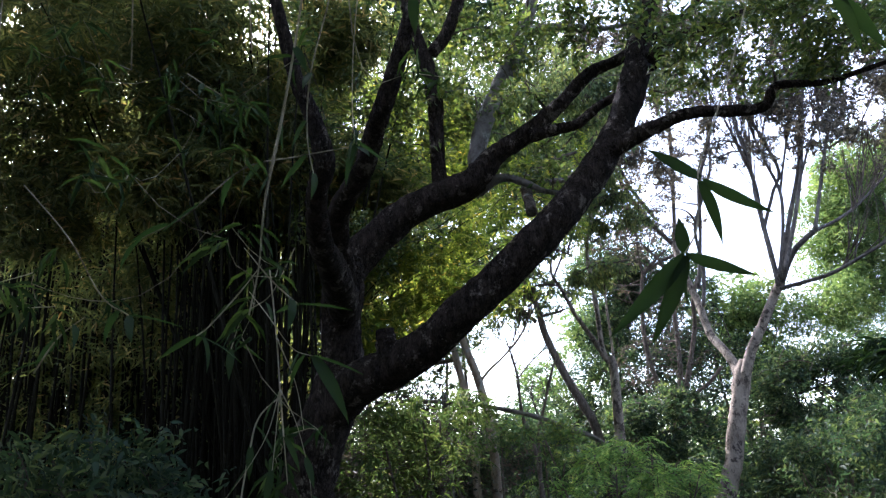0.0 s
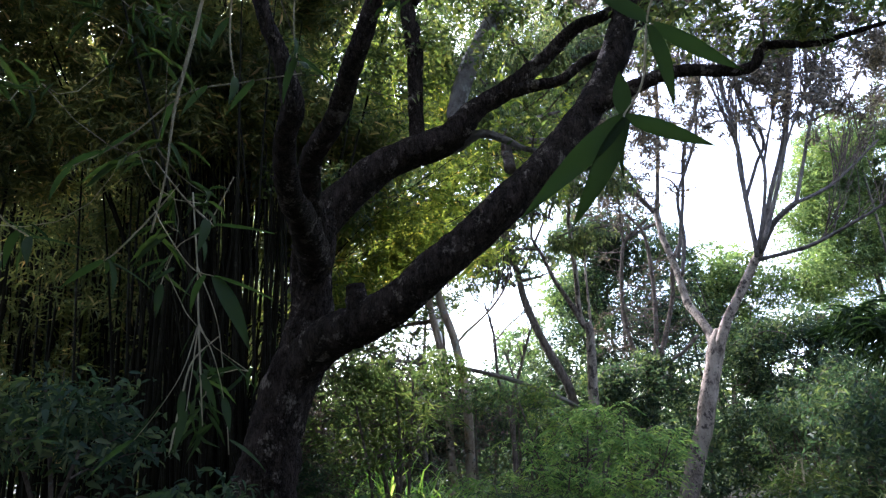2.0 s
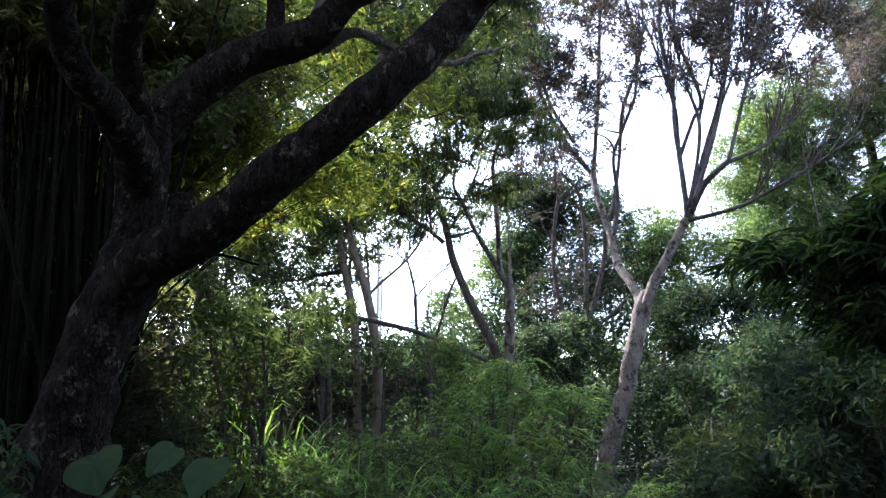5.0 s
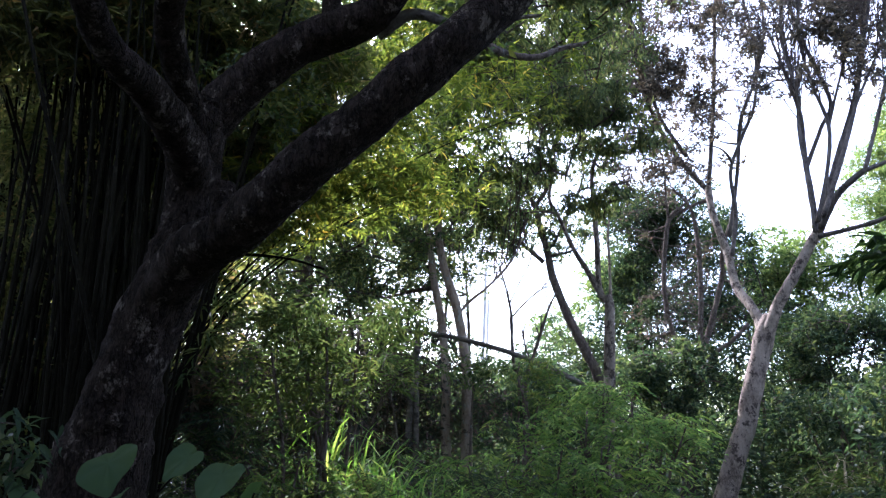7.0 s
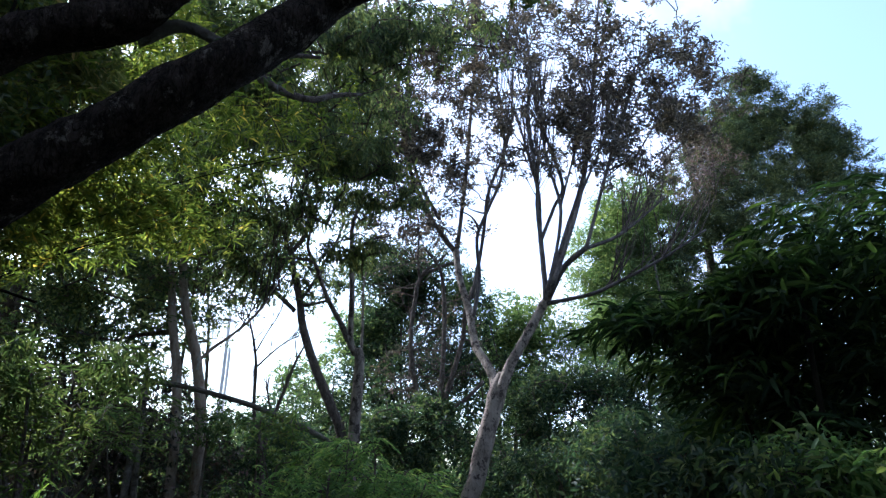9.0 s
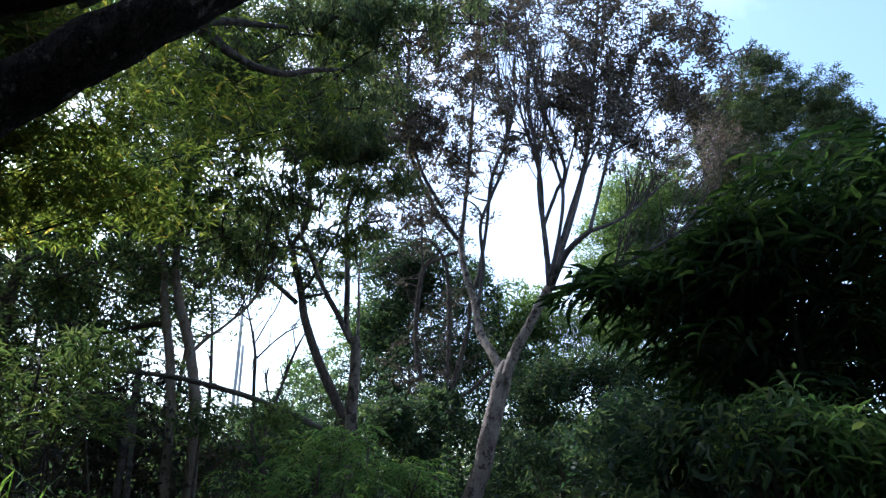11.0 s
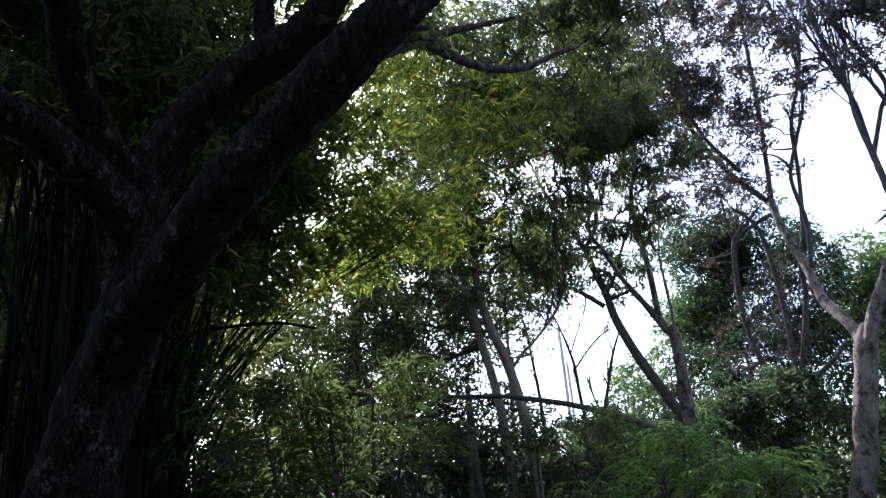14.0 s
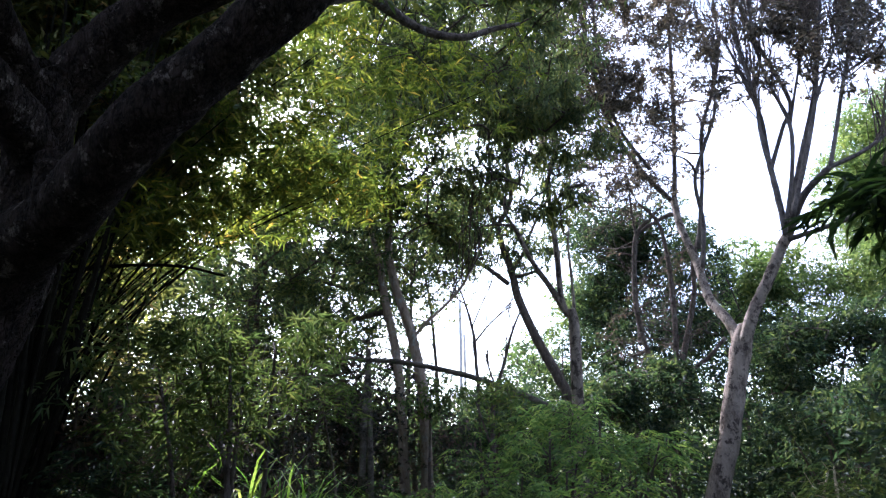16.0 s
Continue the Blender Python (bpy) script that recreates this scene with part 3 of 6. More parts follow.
FORK_R = [(5.11, 18.9, 3.32, 0.121), (5.24, 18.76, 3.8, 0.148), (5.54, 18.62, 4.5, 0.13), (5.87, 18.48, 5.03, 0.122), (6.21, 18.34, 5.63, 0.122), (6.47, 18.2, 6.06, 0.113)]
FORK_RB = [(6.41, 18.2, 5.85, 0.06), (6.9, 17.72, 5.85, 0.05), (7.33, 17.24, 5.87, 0.049), (7.84, 16.76, 6.06, 0.041), (8.65, 16.28, 6.44, 0.033), (9.6, 15.8, 7.02, 0.025)]
FORK_RE = [(6.4, 18.2, 5.91, 0.068), (6.38, 18.2, 6.93, 0.069), (6.37, 18.2, 7.86, 0.062), (6.4, 18.2, 8.99, 0.054), (6.19, 18.2, 10.16, 0.037), (5.97, 18.2, 11.21, 0.029)]
FORK_RE2 = [(6.37, 18.2, 7.54, 0.053), (6.81, 18.2, 8.51, 0.045), (7.11, 18.2, 9.17, 0.046), (6.84, 18.2, 10.36, 0.047), (6.54, 18.2, 11.78, 0.039), (6.44, 18.2, 14.06, 0.031)]
FORK_RF = [(6.43, 18.1, 6, 0.085), (6.74, 17.6, 6.64, 0.076), (7.18, 17.1, 6.99, 0.067)]
FORK_RG = [(7.15, 17.1, 6.96, 0.05), (7.85, 17.1, 7.23, 0.042), (8.48, 17.1, 7.65, 0.035), (9.42, 17.1, 8.44, 0.027)]
FORK_RH = [(7.15, 17.1, 6.96, 0.05), (7.42, 17.1, 7.7, 0.042), (7.92, 17.1, 9.11, 0.044), (8.4, 17.1, 10.28, 0.037), (9.15, 17.1, 12.24, 0.03)]
FORK_RI = [(6.46, 17.9, 6.23, 0.067), (6.87, 17.9, 7.43, 0.061), (7.5, 17.9, 9.03, 0.055), (7.89, 17.9, 10.57, 0.048), (8.21, 17.9, 12.39, 0.04), (8.71, 17.9, 15.39, 0.033)]
FORK_M1 = [(6.2, 17.7, 5.81, 0.058), (6.22, 17.7, 6.92, 0.051), (6.17, 17.7, 8.18, 0.044), (6.24, 17.7, 9.26, 0.036), (6.1, 17.7, 10.59, 0.037), (6.24, 17.7, 12.37, 0.03)]
FORK_M2 = [(6.24, 17.6, 6.02, 0.05), (6.6, 17.6, 7.23, 0.043), (6.77, 17.6, 8.31, 0.044), (6.56, 17.6, 9.36, 0.036), (6.45, 17.6, 10.45, 0.028), (6.55, 17.6, 11.71, 0.029)]
FORK_M3 = [(6.27, 17.3, 6.03, 0.057), (6.86, 17.3, 7.45, 0.051), (7.27, 17.3, 8.62, 0.044), (7.64, 17.3, 10.01, 0.037), (8, 17.3, 11.49, 0.029)]
FORK_M4 = [(7.23, 17.3, 8.49, 0.035), (7.82, 17.3, 9.68, 0.028), (8.38, 17.3, 10.62, 0.019)]
FORK_M5 = [(6.76, 17.6, 8.24, 0.035), (7.2, 17.6, 9.55, 0.027), (7.68, 17.6, 10.68, 0.019)]
FORK_M6 = [(5.14, 21.3, 6.85, 0.06), (5.56, 21.3, 8.79, 0.052), (5.81, 21.3, 10.35, 0.054), (6.32, 21.3, 11.56, 0.044), (6.7, 21.3, 12.85, 0.034), (6.86, 21.3, 14.64, 0.024)]
FORK_M7 = [(4.31, 21.8, 9.56, 0.064), (3.68, 21.8, 10.86, 0.055), (3.37, 21.8, 12.38, 0.057), (3.32, 21.8, 14.04, 0.047), (3.45, 21.8, 16.21, 0.037)]

tree("forked_tree", "tall pale-trunked forked tree with a thin olive-brown crown",
     [(3.75, 18.9, -0.4, 0.262), (4.2, 18.9, 0.86, 0.228), (4.54, 18.9, 1.71, 0.217), (4.77, 18.9, 2.47, 0.219), (5.02, 18.9, 3.25, 0.209), (5.2, 18.9, 3.82, 0.222), (5.32, 18.9, 4.21, 0.117)],
     [FORK_L, FORK_LA, FORK_LB, FORK_LC, FORK_LD, FORK_R, FORK_RB, FORK_RE, FORK_RE2, FORK_RF, FORK_RG, FORK_RH, FORK_RI, FORK_M1, FORK_M2, FORK_M3, FORK_M4, FORK_M5, FORK_M6, FORK_M7],
     ([(4.2, 21.5, 15.2, 2.6, 1.8, 2.8, 2.4), (6.2, 20.5, 15.5, 2.9, 1.8, 2.3, 1.4), (7.9, 17.5, 12.5, 2.3, 1.5, 2.1, 1.4), (9.5, 17.0, 11.5, 1.8, 1.5, 2.1, 1.3), (10.6, 16.8, 11.8, 1.2, 1.0, 1.5, 0.8), (2.7, 22.0, 12.2, 2.0, 1.4, 2.2, 2.2)] + [(8.2, 16.8, 9.4, 1.6, 1.0, 1.2, 0.6), (3.9, 22.0, 10.2, 1.8, 1.4, 1.8, 1.2), (7.3, 19.0, 17.4, 6.7, 2.0, 1.8, 1.7), (5.2, 21.5, 12.2, 2.0, 1.4, 2.0, 0.9), (1.8, 22.0, 15.2, 2.0, 1.4, 2.6, 1.8), (6.8, 17.8, 10.8, 1.9, 1.2, 1.4, 0.6)] ),
     BARK_PALE, BARK_BROWN, LEAF_RUST, 2500, 14, 0.2, 0.15, 0.055, 0.1, 0.4, thick=0.036, upswept=20, limb_wood=BARK_GREY, lumps=7, freq=1.1, pale=(0, 5))

tree("slender_tree", "slender grey tree with drooping green leaves",
     [(1.4, 15.4, 0.84, 0.125), (1.5, 15.4, 2.13, 0.115), (1.56, 15.4, 3.1, 0.105), (1.6, 15.4, 3.77, 0.1), (1.57, 15.4, 4.06, 0.085)],
     [[(1.6, 15.4, 3.93, 0.07), (1.49, 15.4, 4.01, 0.066), (1.25, 15.4, 4.5, 0.058), (0.94, 15.4, 5.09, 0.048), (0.72, 15.4, 5.69, 0.04), (0.52, 15.4, 6.17, 0.034), (0.66, 15.4, 6.9, 0.026), (0.61, 15.4, 7.8, 0.02)],
      [(1.47, 15.4, 4.07, 0.06), (1.42, 15.4, 4.32, 0.058), (1.43, 15.4, 5.15, 0.056), (1.41, 15.4, 5.9, 0.05), (1.42, 15.4, 6.67, 0.042), (1.67, 15.4, 7.51, 0.032), (1.65, 15.4, 8.42, 0.024)],
      [(1.61, 15.4, 3.82, 0.034), (1.64, 15.4, 4.24, 0.03), (1.65, 15.4, 4.79, 0.026), (1.66, 15.4, 5.35, 0.022), (1.76, 15.4, 5.91, 0.016)]],
     [(-2.2, 12.6, 7.7, 1.0, 0.9, 0.45, 0.8), (-1.5, 13.0, 8.3, 1.2, 1.0, 0.5, 1.0), (-0.4, 13.0, 7.9, 1.3, 1.0, 0.4, 1.2), (0.4, 13.5, 7.1, 1.2, 0.9, 0.35, 1.1), (1.2, 14.0, 7.4, 0.9, 0.8, 0.4, 0.8), (-0.5, 13.0, 6.8, 1.0, 0.9, 0.3, 0.7),
      (0.5, 14.5, 6.5, 0.9, 0.8, 0.3, 0.5), (1.45, 14.0, 5.6, 0.75, 0.6, 0.16, 0.4), (1.8, 15.0, 7.0, 0.9, 0.8, 0.4, 0.6), (-1.5, 12.2, 9.3, 1.4, 1.0, 0.6, 1.0), (-0.3, 13.0, 9.2, 1.4, 1.0, 0.5, 1.0), (0.6, 14.0, 8.7, 1.3, 0.9, 0.5, 0.9), (1.7, 14.5, 9.2, 1.2, 1.0, 0.6, 0.7), (0.3, 14.0, 10.6, 2.0, 1.2, 0.8, 0.9), (-0.2, 16.0, 5.6, 1.2, 0.8, 0.4, 0.3), (1.4, 12.3, 8.9, 1.3, 1.0, 0.6, 1.0), (2.7, 12.5, 9.3, 1.3, 1.0, 0.6, 0.8)],
     BARK_PALE, BARK_BROWN, LEAF_GUM, 1500, 10, 0.16, 0.17, 0.034, 0.75, 0.25, wild=0.6, lumps=4, freq=0.9)

tree("leaning_tree", "leaning brown tree with bare crooked limbs",
     [(1.44, 20.5, 2.59, 0.135), (1.13, 20.5, 3.55, 0.13), (0.92, 20.5, 4.02, 0.13), (0.6, 20.5, 4.78, 0.12), (0.29, 20.5, 5.72, 0.11), (0.16, 20.5, 6.51, 0.1), (-0.01, 20.5, 7.18, 0.09), (-0.14, 20.5, 7.94, 0.08)],
     [[(0.06, 20.5, 6.16, 0.07), (-0.37, 20.5, 6.57, 0.06), (-0.66, 20.5, 6.8, 0.055), (-1.19, 20.5, 7.15, 0.045), (-1.41, 20.5, 7.42, 0.036), (-1.62, 20.5, 8.04, 0.02), (-1.7, 20.5, 8.7, 0.006)],
      [(-0.12, 20.5, 7.85, 0.07), (0.2, 20.5, 8.31, 0.062), (0.36, 20.5, 8.98, 0.056), (0.21, 20.5, 10.06, 0.045), (-0.03, 20.5, 11.21, 0.022), (-0.1, 20.5, 12.2, 0.006)],
      [(-0.08, 20.5, 7.59, 0.06), (-0.36, 20.5, 8.39, 0.052), (-0.67, 20.5, 9.12, 0.044), (-1.02, 20.5, 10.06, 0.034), (-1.22, 20.5, 11.02, 0.016), (-1.3, 20.5, 11.7, 0.005)],
      [(0.12, 20.5, 6.36, 0.05), (0.5, 20.5, 6.96, 0.045), (0.79, 20.5, 7.57, 0.04), (1.17, 20.5, 8.36, 0.032), (1.33, 20.5, 9.19, 0.018), (1.3, 20.5, 9.9, 0.006)]],
     [(0.2, 20.5, 8.2, 1.6, 1.0, 1.2, 1.0), (-1.2, 20.5, 8.6, 1.3, 1.0, 1.2, 0.8), (1.2, 20.3, 9.4, 1.2, 1.0, 1.0, 0.6), (-1.4, 20.5, 7.6, 1.0, 0.8, 0.6, 0.7), (0.6, 20.4, 7.0, 0.9, 0.8, 0.7, 0.5)],
     BARK_BROWN, BARK_BROWN, LEAF_FAR, 340, 11, 0.2, 0.16, 0.05, 0.4, 0.3, upswept=9)

tree("twin_trunked_tree", "two slim tan trunks rising together under a green crown",
     [(-1.53, 15.2, 0.27, 0.11), (-1.6, 15.2, 1.4, 0.092), (-1.6, 15.2, 2.41, 0.083), (-1.69, 15.2, 3.5, 0.084), (-1.88, 15.2, 4.54, 0.076), (-1.97, 15.2, 5.3, 0.068), (-2.14, 15.2, 5.98, 0.05), (-2.35, 15.2, 7.04, 0.031)],
     [[(-1.35, 15.2, 3.75, 0.033), (-1.11, 15.2, 4, 0.033), (-0.78, 15.2, 4.26, 0.026), (-0.39, 15.2, 4.64, 0.026), (-0.11, 15.2, 5.08, 0.014), (0.05, 15.2, 5.6, 0.004)]],
     [(-1.9, 15.0, 6.4, 1.3, 1.2, 1.3, 1), (-3.1, 15.0, 5.9, 1.5, 1.4, 1.3, 0.9), (-4.2, 15.0, 5.2, 1.4, 1.4, 1.3, 0.9), (-1.6, 14.5, 7.7, 1.4, 1.2, 1.2, 0.9), (-0.8, 16.0, 6.1, 1.1, 1.2, 1.1, 0.6), (-2.8, 16.0, 4.9, 1.5, 1.2, 0.8, 0.5)],
     BARK_TAN, BARK_BROWN, LEAF_FAR, 640, 12, 0.18, 0.14, 0.048, 0.3, 0.28, lumps=0, freq=0.8, upswept=14,
     extra_trunks=([(-1.18, 15.2, 0.25, 0.119), (-1.19, 15.2, 1.29, 0.11), (-1.19, 15.2, 2.59, 0.101), (-1.38, 15.2, 3.8, 0.094), (-1.63, 15.2, 4.64, 0.086), (-1.78, 15.2, 5.41, 0.078), (-1.75, 15.2, 6.22, 0.059), (-1.75, 15.2, 7.43, 0.041)],))

tree("thin_stemmed_tree", "thin dark multi-stemmed tree with few leaves",
     [(3.7, 22, 1.04, 0.12), (3.77, 22, 1.86, 0.11), (3.87, 22, 2.85, 0.1), (4.02, 22, 3.27, 0.085)],
     [[(3.91, 22, 2.96, 0.085), (3.7, 22, 3.74, 0.075), (3.46, 22, 4.6, 0.07), (3.38, 22, 5.64, 0.066), (3.49, 22, 6.78, 0.06), (3.68, 22, 7.69, 0.052), (4.11, 22, 8.1, 0.042), (4.51, 22, 8.46, 0.03)],
      [(3.97, 22, 3.13, 0.08), (4.24, 22, 4.3, 0.075), (4.39, 22, 5.86, 0.07), (4.41, 22, 7.17, 0.062), (4.3, 22, 8.01, 0.05), (3.87, 22, 8.63, 0.036)],
      [(4.01, 22, 3.13, 0.085), (4.46, 22, 4.29, 0.08), (4.95, 22, 5.8, 0.07), (5.05, 22, 6.6, 0.06), (5.32, 22, 7.41, 0.045)],
      [(4.07, 22, 3.27, 0.06), (4.57, 22, 3.75, 0.06), (5.04, 22, 4.05, 0.055), (5.53, 22, 4.53, 0.05)],
      [(3.67, 22, 7.6, 0.04), (3.64, 22, 8.3, 0.034), (3.67, 22, 8.92, 0.026)]],
     [(3.4, 22.0, 8.4, 0.9, 0.7, 1.4, 1.0), (2.4, 22.0, 9.2, 0.7, 0.7, 0.9, 0.6), (4.6, 22.3, 5.6, 1.2, 0.7, 1.4, 1.6), (3.4, 22.3, 4.6, 0.9, 0.7, 1.3, 1.0)],
     BARK_BROWN, BARK_BROWN, LEAF_DARK, 120, 10, 0.25, 0.12, 0.04, 0.3, 0.2)


def dead_log():
    rows = [(-2.76, 14.8, 3.46, 0.034), (-2.23, 14.8, 3.35, 0.042), (-1.59, 14.8, 3.26, 0.043), (-0.98, 14.8, 3.11, 0.046), (-0.29, 14.8, 2.9, 0.05), (0.38, 14.8, 2.62, 0.05), (0.84, 14.8, 2.4, 0.05), (1.23, 14.8, 2.12, 0.05), (1.7, 14.8, 1.6, 0.055)]
    t = thing("fallen_log", rows[0][:3], "grey dead fallen trunk lying slantwise in a forked stump", "log")
    limb("log", rows, DEAD_WOOD, t, 10, 6, 0.14)
    limb("prop", foot([(-2.11, 14.85, 3.35, 0.046), (-2.13, 14.85, 3.11, 0.051), (-2.19, 14.85, 2.32, 0.057), (-2.26, 14.85, 1.19, 0.068)]), DEAD_WOOD, t, 10, 5, 0.14, "dark upright forked stump")


dead_log()


def sapling():
    def bare(stem, sides, label, n, reach):
        t = thing("bare_sapling", stem[0][:3], label, "tree", "bare saplings")
        limb("stem", stem, BARK_BROWN, t, 7, 5, 0.06)
        for r in sides:
            limb("branch", r, BARK_BROWN, t, 6, 5, 0.05)
        tubes("twig", brooms([stem[2:]] + sides, n, reach, 0.45, 0.2), BARK_BROWN, t, 4, 2, "fine bare twigs")

    bare(foot([(-0.37, 18, 2.42, 0.05), (-0.55, 18, 2.98, 0.045), (-0.6, 18, 3.6, 0.04), (-0.6, 18, 4.17, 0.036), (-0.69, 18, 4.76, 0.028), (-0.85, 18, 5.38, 0.018)]), [[(-0.57, 18, 4.19, 0.024), (-0.21, 18, 4.56, 0.02), (0.09, 18, 4.79, 0.016), (0.32, 18, 4.89, 0.01)], [(-0.63, 18, 4.52, 0.02), (-0.39, 18, 5, 0.017), (-0.15, 18, 5.44, 0.012), (-0.07, 18, 5.91, 0.008)], [(-0.78, 18, 5.06, 0.018), (-1.05, 18, 5.33, 0.014), (-1.23, 18, 5.76, 0.01)]], "bare forked sapling with crooked branches against the sky", 7, 0.55)
    bare(foot([(-0.25, 17.5, 2.43, 0.045), (-0.12, 17.5, 3, 0.04), (0.08, 17.5, 3.58, 0.036), (0.28, 17.5, 4.17, 0.03), (0.5, 17.5, 4.63, 0.02)]), [[(-0.12, 17.5, 3, 0.024), (-0.25, 17.5, 3.43, 0.02), (-0.27, 17.5, 3.85, 0.014)]], "bare dark leaning sapling", 4, 0.5)


sapling()


def pole(rows):
    t = thing("utility_pole", rows[0][:3], "weathered grey utility pole beyond the trees", "pole", "poles beyond the trees")
    limb("post", rows, CONCRETE, t, 10, 2, 0.0)


pole(foot([(-5.77, 45, 0.09, 0.106), (-5.32, 45, 8.67, 0.107), (-5.2, 45, 12.69, 0.099)]))
pole(foot([(-5.67, 46, 0.06, 0.087), (-5.25, 46, 8.47, 0.088), (-5.2, 46, 10.6, 0.089)]))


# ---- shrubs and woods ----
def bushy(name, label, clumps, n, per, spread, length, width, droop, mat, wood=BARK_BROWN, roots=5, shoots=70, gap=0.2, shape=DIAMOND, wild=0.9, freq=0.9, category="shrub", fronds=False, group="", heading=None):
    """A shrub: a few stems out of the ground that branch into its clumps of leaves."""
    c = np.array(clumps)
    x, y = (c[:, :2] * c[:, 6:]).sum(0) / c[:, 6].sum()
    t = thing(name, on_ground(x, y), label, category, group)
    centres = in_clumps(clumps, n // per, gap, freq)
    stems = []
    for k in rng.choice(len(centres), roots, replace=False):
        p = centres[k]
        bx, by = p[0] * 0.6 + x * 0.4 + rng.normal() * 0.2, p[1] * 0.7 + y * 0.3
        g = float(ground_height(bx, by)) - 0.1
        h = max(p[2] - g, 0.4)
        r = 0.012 + 0.006 * h
        stems.append([(bx, by, g, r), (bx * 0.8 + p[0] * 0.2 + rng.normal() * 0.04 * h, by * 0.8 + p[1] * 0.2, g + h * 0.5, r * 0.8), (*p, r * 0.5)])
    for rows in stems:
        limb("stem", rows, wood, t, 7, 4, 0.06)
    twigs = grow(stems, centres[rng.choice(len(centres), min(shoots, len(centres)), replace=False)], 0.004, 0.02)
    tubes("twig", twigs, wood, t, 4)
    if fronds:
        v, fc = frond_mesh(centres, per, spread, length, width, droop, heading, shape, 0.12 if heading is None else 0.4)
    else:
        v, fc = leaves_round(centres, per, spread, length, width, droop, wild, shape)
    tagged(mesh_part("leaves", v, fc, mat, t), kind="stuff")
    return t


def frond_mesh(centres, per, reach, length, width, droop, heading=None, shape=DIAMOND, loose=0.12):
    """Arching feather-like fronds: paired leaflets along a bending stalk."""
    m = len(centres)
    head = rng.uniform(0, 2 * math.pi, m) if heading is None else radians(heading) + rng.normal(size=m) * 0.75
    out = np.stack([np.cos(head), np.sin(head), np.zeros(m)], -1)
    rise = rng.uniform(-0.1, 0.7, m)
    size = rng.uniform(0.6, 1.3, m)
    bases, ways = [], []
    for k in range(per):
        s = (k // 2 + 0.5) / (per / 2)
        sgn = 1 if k % 2 else -1
        p = centres + out * (reach * s * size)[:, None]
        p[:, 2] += (rise * s - (0.5 + droop) * s * s) * reach * size
        side = np.stack([-out[:, 1], out[:, 0], np.zeros(m)], -1) * sgn
        w = side * 0.8 + out * 0.65
        w[:, 2] += -0.25 - droop * 0.4 + rng.normal(size=m) * 0.15
        bases.append(p)
        ways.append(w + rng.normal(size=(m, 3)) * loose)
    n = m * per
    grow_s = np.repeat(np.sin(np.linspace(0.35, math.pi - 0.25, per)), m)
    return leaf_mesh(np.vstack(bases), np.vstack(ways), length * grow_s * np.tile(size, per), np.full(n, width) * np.tile(rng.uniform(0.8, 1.2, m), per), shape)


def woods(name, label, clumps, n, per, spread, length, width, droop, mat, wood=BARK_BROWN, gap=0.25, freq=0.6, twigs=26, group="", trunk=0.07, wild=0.9, category="tree", lumps=0):
    """One tree for each clump: a trunk, twigs and a crown."""
    total = sum(c[6] for c in clumps)
    for c in clumps:
        x, y = c[0] + rng.normal() * 0.3, c[1] + rng.normal() * 0.3
        g = float(ground_height(x, y)) - 0.2
        t = thing(name, (x, y, g), label, category, group)
        bow = rng.normal(size=2) * 0.4
        rows = []
        for s in (0.0, 0.2, 0.4, 0.6, 0.8, 1.0):
            wave = math.sin(math.pi * s)
            rows.append((x + (c[0] - x) * s + bow[0] * wave + rng.normal() * 0.09 * wave, y + (c[1] - y) * s + bow[1] * wave, g + (c[2] + c[5] * 0.8 - g) * s, trunk * (1 - 0.75 * s)))
        limb("trunk", rows, wood, t, 8, 4, 0.08)
        cen = in_clumps([c], max(int(n * c[6] / total / per), 8), gap, freq, lumps)
        boughs = grow([rows], cen[rng.choice(len(cen), min(16, len(cen)), replace=False)], 0.016, trunk * 0.7, 0.35)
        for r in boughs:
            limb("branch", r, wood, t, 6, 4, 0.05)
        tw = grow([rows] + boughs, cen[rng.choice(len(cen), min(twigs, len(cen)), replace=False)], 0.011, trunk * 0.4, 0.35)
        tubes("twig", tw, wood, t, 4)
        v, fc = leaves_round(cen, per, spread, length, width, droop, wild)
        tagged(mesh_part("crown", v, fc, mat, t), kind="stuff")


